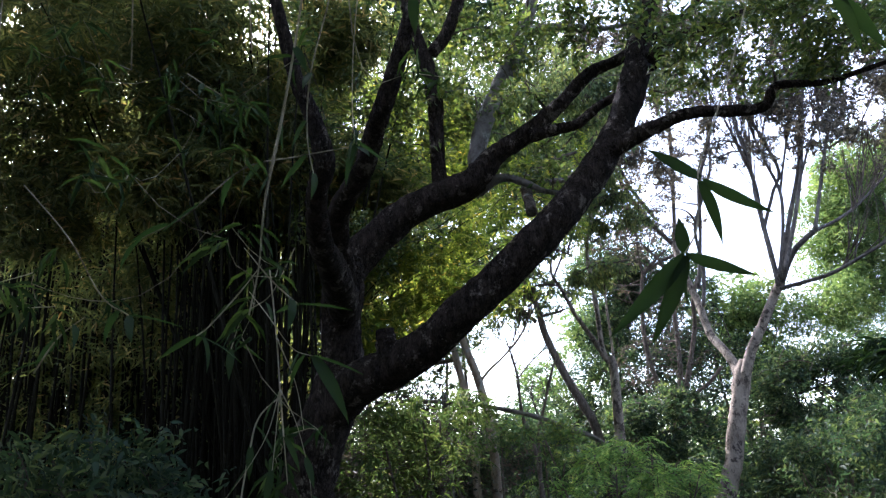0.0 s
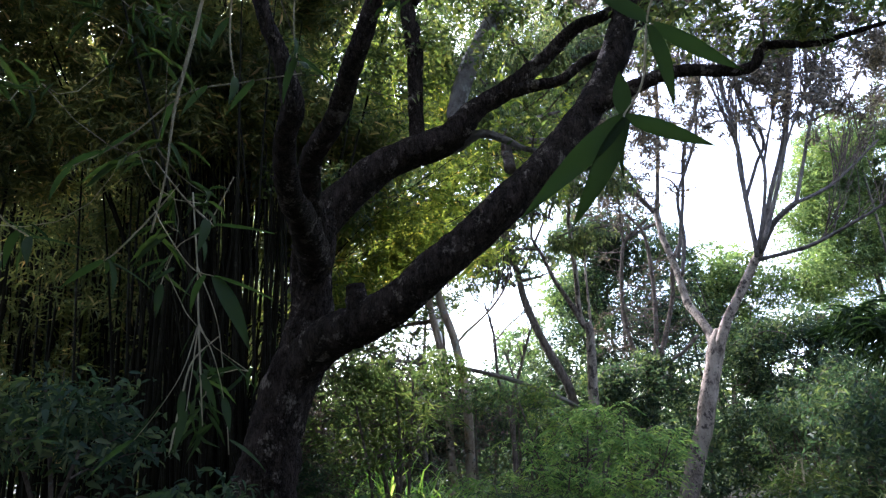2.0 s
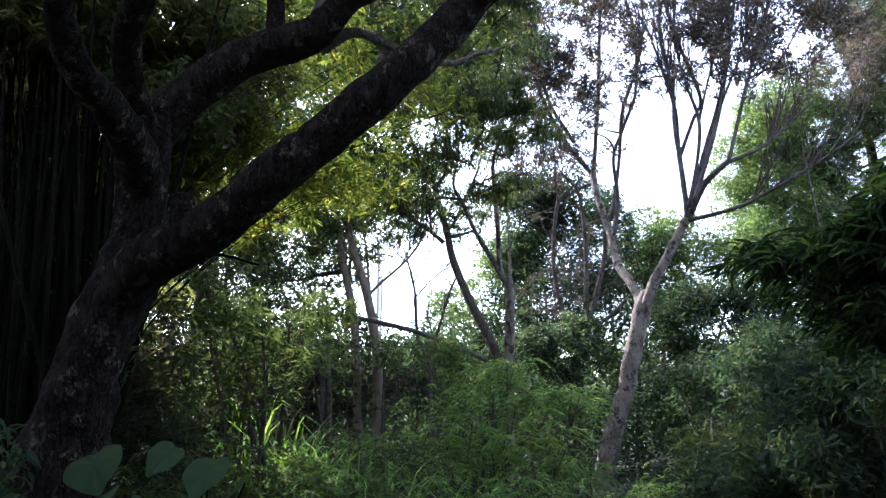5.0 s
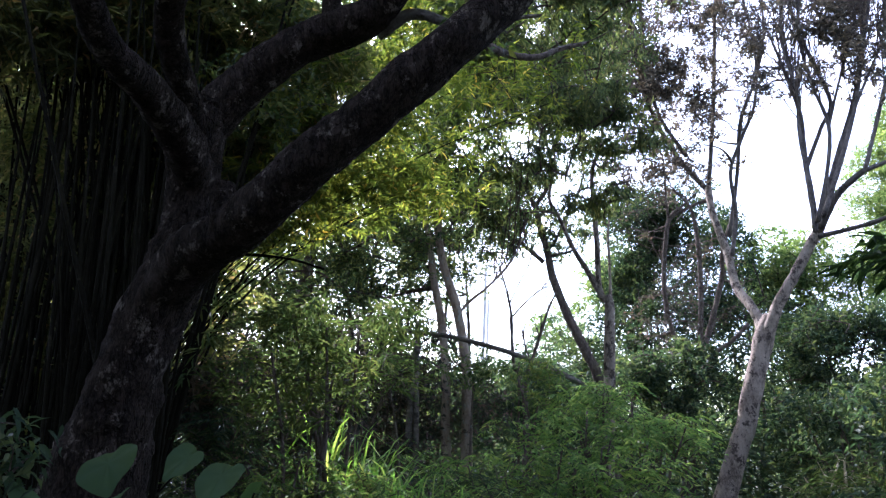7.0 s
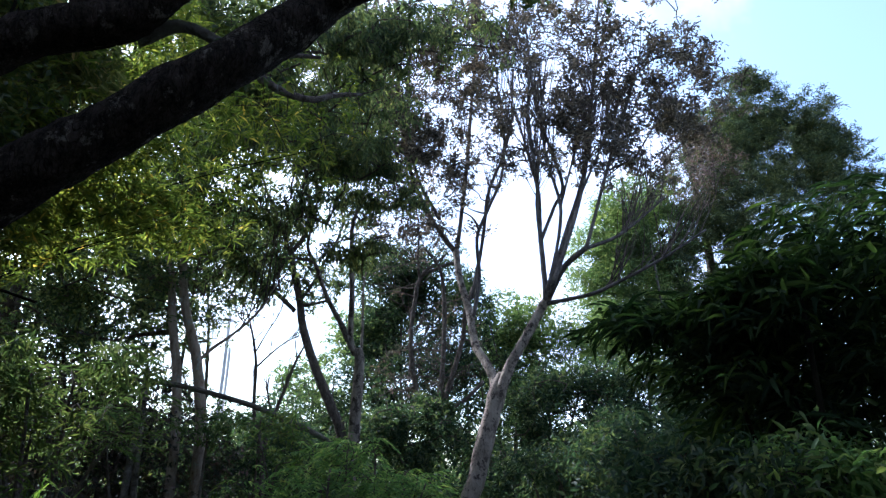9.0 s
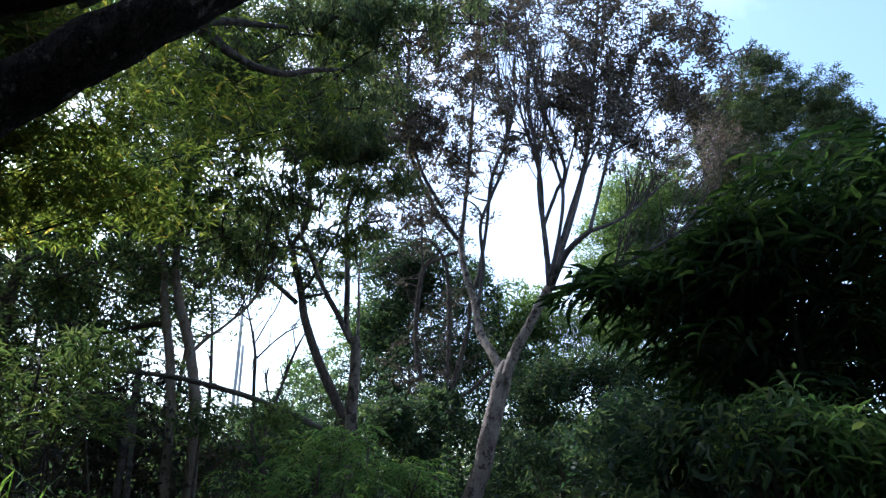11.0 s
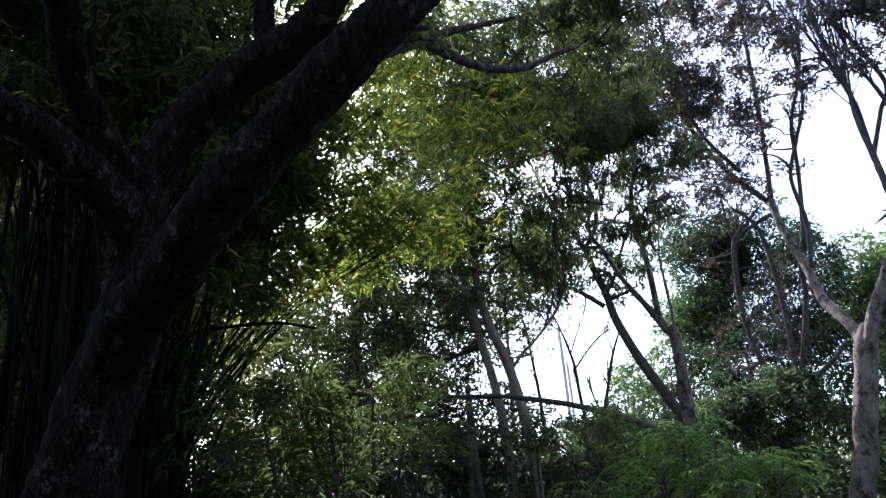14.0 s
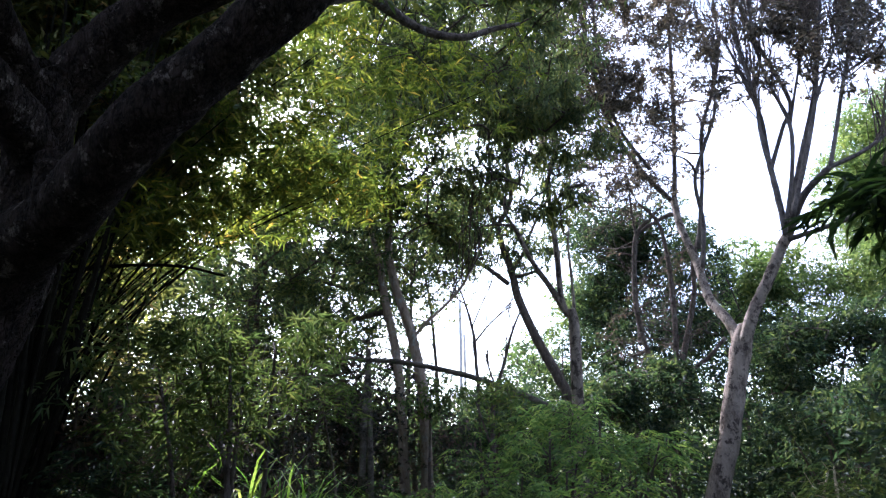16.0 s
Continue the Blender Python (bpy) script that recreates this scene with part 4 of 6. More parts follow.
def bamboo_thicket():
    clumps = [(-2.06, 8.6, 4.2, 0.6, 0.7, 0.4, 0.8), (-1.65, 8.8, 4.5, 0.6, 0.7, 0.4, 1.0), (-1.25, 9.0, 4.8, 0.7, 0.8, 0.4, 1.1), (-0.8, 9.5, 4.6, 0.9, 0.9, 0.4, 0.6), (-0.6, 9.6, 4.2, 0.6, 0.7, 0.3, 0.4), (-1.0, 9.4, 4.2, 0.7, 0.7, 0.3, 0.5),
              (-1.5, 9.0, 3.95, 0.6, 0.7, 0.35, 0.9), (-1.85, 8.6, 3.65, 0.5, 0.6, 0.3, 0.7), (-2.15, 8.4, 3.4, 0.5, 0.6, 0.3, 0.5), (-1.3, 8.8, 5.3, 0.8, 0.8, 0.5, 0.9), (-0.6, 9.8, 5.2, 1.0, 0.9, 0.45, 0.9),
              (-0.7, 9.6, 6.3, 1.5, 1.1, 0.7, 1.0), (0.2, 10.5, 5.6, 0.9, 0.9, 0.5, 0.7), (-1.6, 9.0, 6.5, 1.0, 0.8, 0.6, 0.8), (0.6, 11.5, 7.0, 1.1, 1.0, 0.7, 0.6), (-2.9, 8.8, 3.6, 0.7, 0.8, 0.5, 0.5), (-2.4, 8.9, 4.6, 0.8, 0.8, 0.6, 0.7)]
    t = thing("arching_bamboo", on_ground(-3.4, 8.6), "green-yellow bamboo arching over behind the great tree", "bamboo")
    centres = in_clumps(clumps, 1500, 0.36, 1.3)
    for k in range(36):
        p = centres[k * 7]
        by = 8.0 + 1.5 * rng.random()
        bx = 1.2 - (by - 3.05) * 0.87 - 0.5 * rng.random()
        g = float(ground_height(bx, by)) - 0.1
        d = p - np.array([bx, by, g])
        rows = [(bx, by, g, 0.014)]
        for s in (0.25, 0.5, 0.75, 1.0):
            rows.append((bx + d[0] * s ** 1.7, by + d[1] * s ** 1.5, g + d[2] * (1.45 * s - 0.45 * s * s), 0.014 * (1 - 0.7 * s)))
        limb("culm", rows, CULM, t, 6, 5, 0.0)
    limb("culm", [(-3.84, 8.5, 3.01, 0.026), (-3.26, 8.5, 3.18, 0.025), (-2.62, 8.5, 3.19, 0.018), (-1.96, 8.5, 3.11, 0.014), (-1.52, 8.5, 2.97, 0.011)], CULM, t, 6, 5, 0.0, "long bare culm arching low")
    v, fc = leaves_round(centres, 8, 0.07, 0.15, 0.019, 0.25, 0.85)
    tagged(mesh_part("leaves", v, fc, LEAF_BAMBOO_LIT, t), kind="stuff")
    # low leaves: shade beneath the lit ones is put into a duller leaf colour
    low = [(-2.1, 8.6, 2.5, 0.6, 0.6, 0.4, 0.8), (-1.6, 9.0, 2.3, 0.7, 0.7, 0.4, 1), (-1.2, 9.6, 2.6, 0.5, 0.6, 0.3, 0.6), (-1.9, 8.6, 1.7, 0.7, 0.6, 0.4, 0.9), (-3.0, 8.3, 2.9, 0.5, 0.5, 0.4, 0.35), (-2.2, 8.0, 1.9, 0.5, 0.5, 0.5, 0.5)]
    lc = in_clumps(low, 300, 0.3, 1.2)
    v, fc = leaves_round(lc, 9, 0.09, 0.16, 0.018, 0.45, 0.75)
    tagged(mesh_part("low_leaves", v, fc, LEAF_BAMBOO_SOFT, t), kind="stuff")


bamboo_thicket()
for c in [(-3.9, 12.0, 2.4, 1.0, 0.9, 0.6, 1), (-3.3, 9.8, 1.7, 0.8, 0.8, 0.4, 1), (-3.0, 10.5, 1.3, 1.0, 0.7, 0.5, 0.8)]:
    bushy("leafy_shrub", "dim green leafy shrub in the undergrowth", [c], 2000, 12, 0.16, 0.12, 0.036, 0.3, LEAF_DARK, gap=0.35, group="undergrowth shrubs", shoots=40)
for c in [(-0.8, 14.4, 2.6, 0.6, 0.4, 0.4, 1), (0.3, 14.2, 2.3, 0.6, 0.4, 0.4, 1), (0.9, 14.4, 1.9, 0.6, 0.4, 0.4, 1)]:
    bushy("leafy_shrub", "loose leafy shrub growing round the fallen trunk", [c], 700, 12, 0.16, 0.12, 0.034, 0.3, LEAF_SHRUB, gap=0.4, freq=1.8, group="undergrowth shrubs", shoots=40, roots=2)
for c in [(-2.2, 7.9, 0.75, 0.6, 0.5, 0.4, 1), (-1.8, 8.6, 0.7, 0.7, 0.5, 0.4, 1), (-1.2, 9.1, 0.6, 0.7, 0.4, 0.35, 1), (-0.6, 9.5, 0.5, 0.6, 0.4, 0.3, 1)]:
    bushy("feathery_shrub", "low soft green shrub round the grass", [c], 1500, 18, 0.34, 0.11, 0.02, 0.35, LEAF_SHRUB, gap=0.25, freq=1.6, fronds=True, group="feathery shrubs", shoots=50)
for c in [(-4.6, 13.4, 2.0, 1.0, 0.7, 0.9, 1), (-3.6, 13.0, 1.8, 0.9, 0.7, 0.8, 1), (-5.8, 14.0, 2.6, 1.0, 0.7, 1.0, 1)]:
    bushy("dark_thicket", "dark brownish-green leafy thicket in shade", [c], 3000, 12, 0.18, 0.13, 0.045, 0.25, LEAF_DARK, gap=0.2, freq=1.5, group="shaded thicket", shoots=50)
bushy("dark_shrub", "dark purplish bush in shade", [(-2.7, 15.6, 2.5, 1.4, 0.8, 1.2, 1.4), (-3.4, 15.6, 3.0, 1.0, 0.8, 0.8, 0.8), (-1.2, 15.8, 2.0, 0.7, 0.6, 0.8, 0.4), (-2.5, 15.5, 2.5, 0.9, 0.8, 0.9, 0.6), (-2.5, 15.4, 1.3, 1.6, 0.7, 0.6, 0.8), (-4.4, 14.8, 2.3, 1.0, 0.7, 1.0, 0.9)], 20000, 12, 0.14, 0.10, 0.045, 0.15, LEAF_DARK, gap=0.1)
for c in [(-2.2, 8.8, 2.2, 0.8, 0.8, 0.5, 1), (-1.9, 9.8, 2.2, 0.8, 0.8, 0.5, 1), (-1.6, 11.2, 2.3, 0.7, 0.8, 0.4, 1), (-2.7, 9.2, 1.4, 0.6, 0.7, 0.4, 1), (-2.6, 8.4, 1.1, 0.6, 0.7, 0.4, 1), (-0.5, 11.2, 0.7, 0.8, 0.6, 0.3, 1)]:
    # low clumps get the darkened leaf: their shade is painted by colour
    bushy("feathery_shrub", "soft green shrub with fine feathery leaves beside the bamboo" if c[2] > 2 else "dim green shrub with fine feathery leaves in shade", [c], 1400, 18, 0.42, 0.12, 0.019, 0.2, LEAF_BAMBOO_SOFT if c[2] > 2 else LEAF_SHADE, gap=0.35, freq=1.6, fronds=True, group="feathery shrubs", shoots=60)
for c in [(1.35, 13.4, 2.0, 0.8, 0.8, 0.3, 1), (0.6, 13.2, 1.5, 0.9, 0.8, 0.4, 1), (1.8, 13.0, 1.4, 0.8, 0.8, 0.3, 1), (2.1, 13.8, 1.5, 0.6, 0.6, 0.25, 1), (1.4, 12.2, 0.8, 0.9, 0.7, 0.4, 1), (0.7, 12.2, 0.7, 0.9, 0.7, 0.4, 1), (1.9, 12.2, 0.4, 0.7, 0.6, 0.3, 1), (0.1, 12.4, 0.9, 0.8, 0.7, 0.4, 1), (1.1, 11.0, 0.2, 0.9, 0.7, 0.35, 1), (0.4, 10.8, 0.1, 0.7, 0.7, 0.3, 1), (0.8, 9.8, -0.1, 0.9, 0.7, 0.3, 1), (-0.5, 12.6, 0.7, 0.8, 0.7, 0.4, 1)]:
    bushy("feathery_shrub", "bright green shrub with feathery drooping leaves", [c], 1250, 18, 0.5, 0.15, 0.024, 0.45, LEAF_FEATHER, gap=0.42, freq=1.7, fronds=True, group="feathery shrubs", shoots=50)
woods("woodland_tree", "slim woodland tree with sky showing through its crown", [(-5.3, 17.0, 6.9, 2.2, 1.5, 1.5, 0.8), (-7.9, 20.0, 7.2, 3.2, 1.8, 2.2, 1.3), (-10.3, 18.5, 6.7, 2.9, 1.8, 2.4, 1.2), (-4.3, 20.0, 7.5, 2.2, 1.8, 1.9, 1.1), (-5.9, 19.0, 4.9, 3.3, 1.5, 1.3, 1), (-8.1, 18.0, 4.3, 3.3, 1.5, 1.6, 1), (-3.4, 19.0, 3.0, 2.0, 1.5, 1.4, 0.8), (-2.5, 21.0, 7.9, 2.7, 1.8, 1.8, 1), (-6.3, 21.0, 10.1, 3.0, 1.8, 1.8, 0.9), (-5.1, 18.0, 5.2, 1.9, 1.8, 1.7, 1), (-3.1, 22.0, 7.3, 1.9, 1.5, 2.0, 0.6)], 78000, 9, 0.17, 0.14, 0.05, 0.2, LEAF_FAR, gap=0.3, freq=0.9, twigs=130, trunk=0.085, group="woodland trees")
woods("dense_tree", "dense green tree behind the slender trunks", [(1.2, 26.0, 4.0, 2.3, 2.0, 1.7, 0.8), (4.7, 27.0, 7.6, 1.9, 2.0, 2.7, 1.1), (4.1, 26.0, 4.5, 2.9, 2.0, 1.9, 1.1), (2.9, 28.0, 8.7, 1.3, 1.5, 2.2, 0.6), (6.3, 27.0, 5.1, 1.8, 2.0, 2.5, 0.9), (2.7, 27.0, 7.9, 1.5, 1.5, 2.3, 0.8), (-0.3, 25.0, 3.4, 2.2, 2.0, 1.1, 0.6), (-0.8, 21.5, 2.4, 1.9, 1.5, 1.1, 0.8), (3.9, 27.0, 9.4, 0.8, 1.0, 1.3, 0.3), (6.2, 28.0, 8.1, 1.1, 1.2, 1.5, 0.4)], 80000, 10, 0.22, 0.16, 0.06, 0.2, LEAF_SHADE, group="woodland trees", gap=0.36, freq=0.55, twigs=90)
woods("light_green_tree", "small tree with sunlit yellow-green leaves", [(8.1, 28.0, 7.7, 1.8, 1.5, 1.3, 1), (8.1, 28.0, 6.1, 1.7, 1.5, 1.3, 1), (8.3, 27.0, 4.5, 1.5, 1.5, 1.0, 0.7), (2.2, 28.0, 6.8, 1.3, 1.5, 1.5, 0.6), (0.4, 28.0, 5.3, 1.3, 1.5, 1.1, 0.4)], 20000, 14, 0.26, 0.2, 0.08, 0.2, LEAF_SUNNY, group="light green trees")
woods("light_green_tree", "small sunlit tree beyond the bamboo", [(-11.6, 14.0, 3.6, 2.0, 1.2, 1.7, 1.3), (-12.4, 15.0, 5.2, 1.8, 1.2, 1.3, 0.8), (-13.9, 16.0, 6.8, 1.6, 1.5, 2.4, 1), (-14.0, 15.0, 4.6, 1.9, 1.5, 2.6, 1), (-14.9, 17.0, 10.3, 1.4, 1.5, 1.4, 0.5)], 15000, 12, 0.22, 0.16, 0.05, 0.2, LEAF_SUNNY, gap=0.2, group="light green trees")
woods("thicket_tree", "dark green bushy tree under the forked tree", [(6.9, 21.0, 3.6, 1.1, 1.5, 1.0, 1), (8.4, 21.0, 3.9, 1.3, 1.5, 1.0, 1), (7.0, 20.5, 1.8, 1.4, 1.2, 1.1, 1.2), (7.6, 17.0, 2.0, 1.4, 1.5, 1.0, 1.2), (7.6, 20.0, 2.6, 1.1, 1.2, 0.9, 0.8), (2.7, 20.5, 2.7, 1.3, 1.2, 0.9, 0.9), (3.8, 21.0, 3.1, 0.9, 1.0, 0.8, 0.5), (10.09, 20.5, 4.06, 1.1, 1.0, 0.9, 0.9)], 46000, 12, 0.2, 0.15, 0.05, 0.2, LEAF_SHADE, gap=0.38, freq=1.0, twigs=80, group="thicket trees")


for c in [(5.2, 14.0, 1.8, 0.9, 0.8, 0.6, 1), (5.3, 12.0, 1.5, 0.9, 0.7, 0.6, 1), (5.6, 16.0, 1.6, 0.8, 0.8, 0.6, 1), (6.4, 13.0, 1.9, 1.0, 0.8, 0.8, 1), (4.6, 9.2, 1.6, 0.7, 0.6, 0.4, 1), (3.9, 9.0, 0.5, 0.7, 0.6, 0.4, 1), (4.1, 10.6, 0.3, 0.7, 0.6, 0.4, 1), (6.0, 10.5, 1.6, 1.0, 0.8, 0.7, 1), (6.2, 8.4, 2.4, 0.9, 0.7, 0.8, 1), (7.6, 8.8, 3.4, 1.1, 0.8, 1.2, 1), (5.4, 8.2, 1.4, 0.8, 0.6, 0.6, 1), (4.8, 7.9, 2.0, 0.7, 0.5, 0.5, 1), (4.4, 8.6, 1.1, 0.7, 0.6, 0.5, 1)]:
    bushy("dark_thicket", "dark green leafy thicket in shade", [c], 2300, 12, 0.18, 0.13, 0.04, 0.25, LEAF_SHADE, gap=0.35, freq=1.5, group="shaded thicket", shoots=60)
bushy("arching_shoots", "yellow-green arching bamboo shoots low in the thicket", [(4.4, 12.5, 0.75, 0.6, 0.5, 0.35, 1)], 2000, 16, 0.55, 0.14, 0.018, 0.3, LEAF_BAMBOO_SOFT, wood=CULM_DRY, roots=7, shoots=60, gap=0.1, fronds=True, category="bamboo")


def big_crown(name, label, clumps, trunk_rows, n, per, spread, length, width, droop, mat, wood, gap, twigs, freq=0.7, wild=0.9, lumps=0):
    rows = foot(trunk_rows)
    t = thing(name, rows[0][:3], label, "tree")
    limb("trunk", rows, wood, t, 10, 5, 0.08)
    cen = in_clumps(clumps, n // per, gap, freq, lumps)
    tw = grow([rows], cen[rng.choice(len(cen), twigs, replace=False)], 0.008, 0.09)
    tubes("branch", tw, wood, t, 4)
    v, fc = leaves_round(cen, per, spread, length, width, droop, wild)
    tagged(mesh_part("crown", v, fc, mat, t), kind="stuff")


big_crown("sunlit_tree", "tall rounded tree with light green foliage in sun", [(13.0, 27.0, 11.0, 1.8, 1.8, 1.8, 1), (12.8, 27.0, 8.9, 2.2, 1.8, 2.0, 1.2), (12.1, 27.0, 7.0, 2.4, 1.8, 2.0, 1.1), (14.4, 27.0, 12.6, 1.4, 1.4, 1.6, 0.7), (12.5, 26.0, 11.8, 1.2, 1.4, 1.4, 0.5), (15.1, 28.0, 10.2, 2.2, 1.8, 4.1, 1.3), (11.8, 26.5, 10.0, 1.4, 1.5, 1.8, 0.8), (10.5, 26.0, 7.0, 1.5, 1.5, 1.3, 0.7)],
          [(13.5, 27.0, 1.0, 0.12), (13.7, 27.0, 5.0, 0.1), (13.6, 27.0, 9.0, 0.07), (14.0, 27.0, 12.0, 0.03)],
          62000, 14, 0.26, 0.17, 0.055, 0.1, LEAF_SUNNY, BARK_BROWN, 0.3, 140)
big_crown("pine_tree", "tall dark green pine with tufted foliage", ([(16.6, 27.5, 9.8, 3.1, 1.8, 2.6, 1.2), (14.8, 26.5, 6.7, 2.8, 1.6, 1.9, 1), (14.6, 28.0, 11.2, 1.3, 1.4, 2.3, 0.5), (21.5, 29.0, 20.5, 1.3, 1.0, 1.0, 0.6), (21.3, 29.0, 18.4, 2.2, 1.5, 1.5, 1.2), (24.1, 29.0, 18.5, 1.9, 1.5, 1.3, 1)] + [(21.9, 28.5, 15.9, 3.9, 2.0, 1.8, 1.8), (25.3, 29.0, 17.3, 1.3, 1.0, 1.3, 0.6), (18.8, 28.0, 16.2, 1.7, 1.2, 1.4, 1), (17.2, 27.0, 13.1, 2.6, 1.5, 2.1, 1.3), (24.1, 28.0, 14.6, 2.7, 1.5, 2.1, 1.2), (18.9, 27.5, 11.5, 4.0, 2.0, 2.7, 1.6)]),
          [(17.5, 28.5, 1.0, 0.3), (17.5, 28.5, 7.0, 0.24), (17.6, 28.6, 13.0, 0.16), (17.2, 28.8, 18.5, 0.06)],
          150000, 40, 0.22, 0.25, 0.021, -0.3, NEEDLE, BARK_BROWN, 0.25, 130, lumps=22)
big_crown("dry_vine", "grey-brown tangle of dry vine hanging over the pine", [(15.6, 25.5, 14.6, 1.3, 0.8, 1.1, 1), (15.1, 25.5, 13.1, 1.2, 0.8, 1.0, 0.8), (17.1, 26.0, 14.2, 1.3, 0.8, 1.0, 0.6)],
          [(13.6, 25.6, 1.0, 0.06), (13.5, 25.6, 6.0, 0.05), (13.3, 25.6, 11.0, 0.04), (13.2, 25.6, 14.5, 0.02)],
          5000, 12, 0.3, 0.14, 0.03, 0.5, DRY_LEAF, DEAD_WOOD, 0.1, 150)
for k, c in enumerate([(3.45, 6.1, 1.25, 0.4, 0.4, 0.25, 1), (3.85, 6.0, 1.25, 0.5, 0.4, 0.25, 1.3), (4.25, 5.95, 1.15, 0.5, 0.4, 0.3, 1), (3.6, 6.1, 0.95, 0.6, 0.4, 0.3, 1.1)]):
    # LEAF_FEATHER stands in for sun on these leaves, LEAF_SHADE for shade
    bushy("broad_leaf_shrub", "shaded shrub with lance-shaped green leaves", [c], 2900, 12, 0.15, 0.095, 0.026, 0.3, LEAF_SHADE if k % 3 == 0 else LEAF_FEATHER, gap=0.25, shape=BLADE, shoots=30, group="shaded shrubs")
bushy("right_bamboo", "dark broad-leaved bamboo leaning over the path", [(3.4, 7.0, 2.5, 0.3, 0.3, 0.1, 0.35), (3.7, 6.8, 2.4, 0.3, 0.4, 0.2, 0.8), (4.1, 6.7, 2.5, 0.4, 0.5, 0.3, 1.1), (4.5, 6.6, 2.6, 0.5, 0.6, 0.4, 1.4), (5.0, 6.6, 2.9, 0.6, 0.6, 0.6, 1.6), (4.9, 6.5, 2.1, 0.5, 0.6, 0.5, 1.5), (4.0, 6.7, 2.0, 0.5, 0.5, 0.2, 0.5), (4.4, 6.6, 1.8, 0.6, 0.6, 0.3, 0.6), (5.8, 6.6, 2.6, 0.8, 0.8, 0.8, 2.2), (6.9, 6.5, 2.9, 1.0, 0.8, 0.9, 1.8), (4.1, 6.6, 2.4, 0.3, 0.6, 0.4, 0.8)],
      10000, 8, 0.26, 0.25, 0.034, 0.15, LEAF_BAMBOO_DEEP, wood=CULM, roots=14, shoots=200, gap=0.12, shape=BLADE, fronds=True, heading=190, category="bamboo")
bushy("shade_shrub", "dim broad-leaved shrub at the foot of the bamboo", [(-2.3, 5.3, 1.15, 0.4, 0.4, 0.2, 0.6), (-2.6, 5.1, 1.15, 0.3, 0.4, 0.2, 0.4), (-4.0, 5.0, 1.9, 0.6, 0.5, 0.3, 1), (-3.3, 4.8, 1.9, 0.5, 0.5, 0.3, 1), (-2.8, 4.6, 1.7, 0.4, 0.5, 0.2, 0.8)],
      2600, 10, 0.18, 0.11, 0.034, 0.3, LEAF_SHADE, gap=0.25, shape=BLADE)

# low growth that hides the floor between the trunks
LOW_ROWS = [(1.9, 8.2), (3.0, 8.4), (4.2, 8.8), (5.4, 9.4), (6.6, 9.8), (1.0, 9.4), (2.4, 9.6), (3.3, 10.2), (4.4, 10.8), (5.6, 11.6), (7.4, 12.0), (0.2, 10.4), (1.2, 10.8), (9.0, 12.5), (2.0, 14.0), (4.6, 14.5), (7.0, 15.5), (9.5, 15.8), (0.4, 12.6), (-0.5, 14.4), (-3.4, 11.6), (-4.2, 13.2), (3.4, 12.8), (6.4, 13.6)]
for k, (x, y) in enumerate(LOW_ROWS):
    g = float(ground_height(x, y))
    h = 0.12 if abs(x - 1.06 - 0.171 * (y - 1.69)) < 1.1 else 0.5 if x > 2.5 else 0.35
    c = (x, y, g + h, 0.95, 0.7, h + 0.05, 1.0)
    if k % 3:
        bushy("low_shrub", "low mixed green undergrowth", [c], 2500, 12, 0.18, 0.10, 0.03, 0.25, LEAF_SHADE, gap=0.15, shoots=24, roots=4, group="low undergrowth")
    else:
        bushy("low_fern", "low ferny green undergrowth", [c], 2600, 20, 0.34, 0.11, 0.022, 0.35, LEAF_FEATHER, gap=0.1, shoots=20, roots=4, fronds=True, group="low undergrowth")

def undergrowth():
    """A carpet of low leafy growth between the trunks."""
    pts = []
    while len(pts) < 4900:
        x, y = rng.uniform(-5.0, 11.0), rng.uniform(7.2, 19.0)
        high = 0.5 if y < 14 or 3.5 < x < 6.5 else 0.95
        top = high + 0.35 * noise.noise(Vector((x * 0.6, y * 0.6, 5.0)))
        if x < -1.2 and y < 9.8:
            continue
        if abs(x - 1.06 - 0.171 * (y - 1.69)) < 0.7:
            top *= 0.4
        pts.append((x, y, float(ground_height(x, y)) + top * rng.random() ** 0.7))
    v, fc = leaves_round(np.array(pts), 9, 0.18, 0.13, 0.037, 0.1)
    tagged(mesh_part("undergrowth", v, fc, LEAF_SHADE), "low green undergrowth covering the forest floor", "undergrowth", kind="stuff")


undergrowth()

# ---- unseen forest round and behind the path, added to block sky light ----
SKY_BLOCKERS = [(-7.5, 1.5, 4.0, 2.2, 2.6, 4.0), (-11.5, 5.0, 5.0, 2.4, 2.8, 5.0), (-6.0, -4.0, 4.5, 3.0, 2.2, 4.0), (-1.0, -6.0, 4.0, 3.2, 2.0, 4.0), (4.5, -5.0, 4.0, 3.0, 2.2, 4.0), (9.0, -1.5, 4.0, 2.4, 3.0, 4.0), (10.5, 4.5, 3.5, 2.4, 3.0, 3.5),
           (6.0, -0.5, 8.0, 3.6, 3.4, 1.2), (9.2, 2.6, 8.6, 2.6, 2.6, 1.1), (12.0, 7.4, 5.0, 2.0, 2.6, 4.0), (-4.2, 0.3, 6.6, 2.4, 1.5, 0.9), (-1.2, -0.6, 7.2, 2.4, 1.6, 0.9), (2.2, -0.8, 7.4, 2.2, 1.6, 0.9), (6.0, -6.5, 9.0, 5.0, 3.0, 2.0), (-3.0, -7.0, 9.0, 5.0, 3.0, 2.0)]
for x, y, z, rx, ry, rz in SKY_BLOCKERS:
    woods("unseen_forest_tree", "broad leafy forest tree, unseen, added to block sky light", [(x, y, z, rx, ry, rz, 1.0)], 3500, 12, 0.5, 0.42, 0.22, 0.2, LEAF_SHADE, gap=0.1, twigs=40, group="forest behind the path", trunk=0.14)


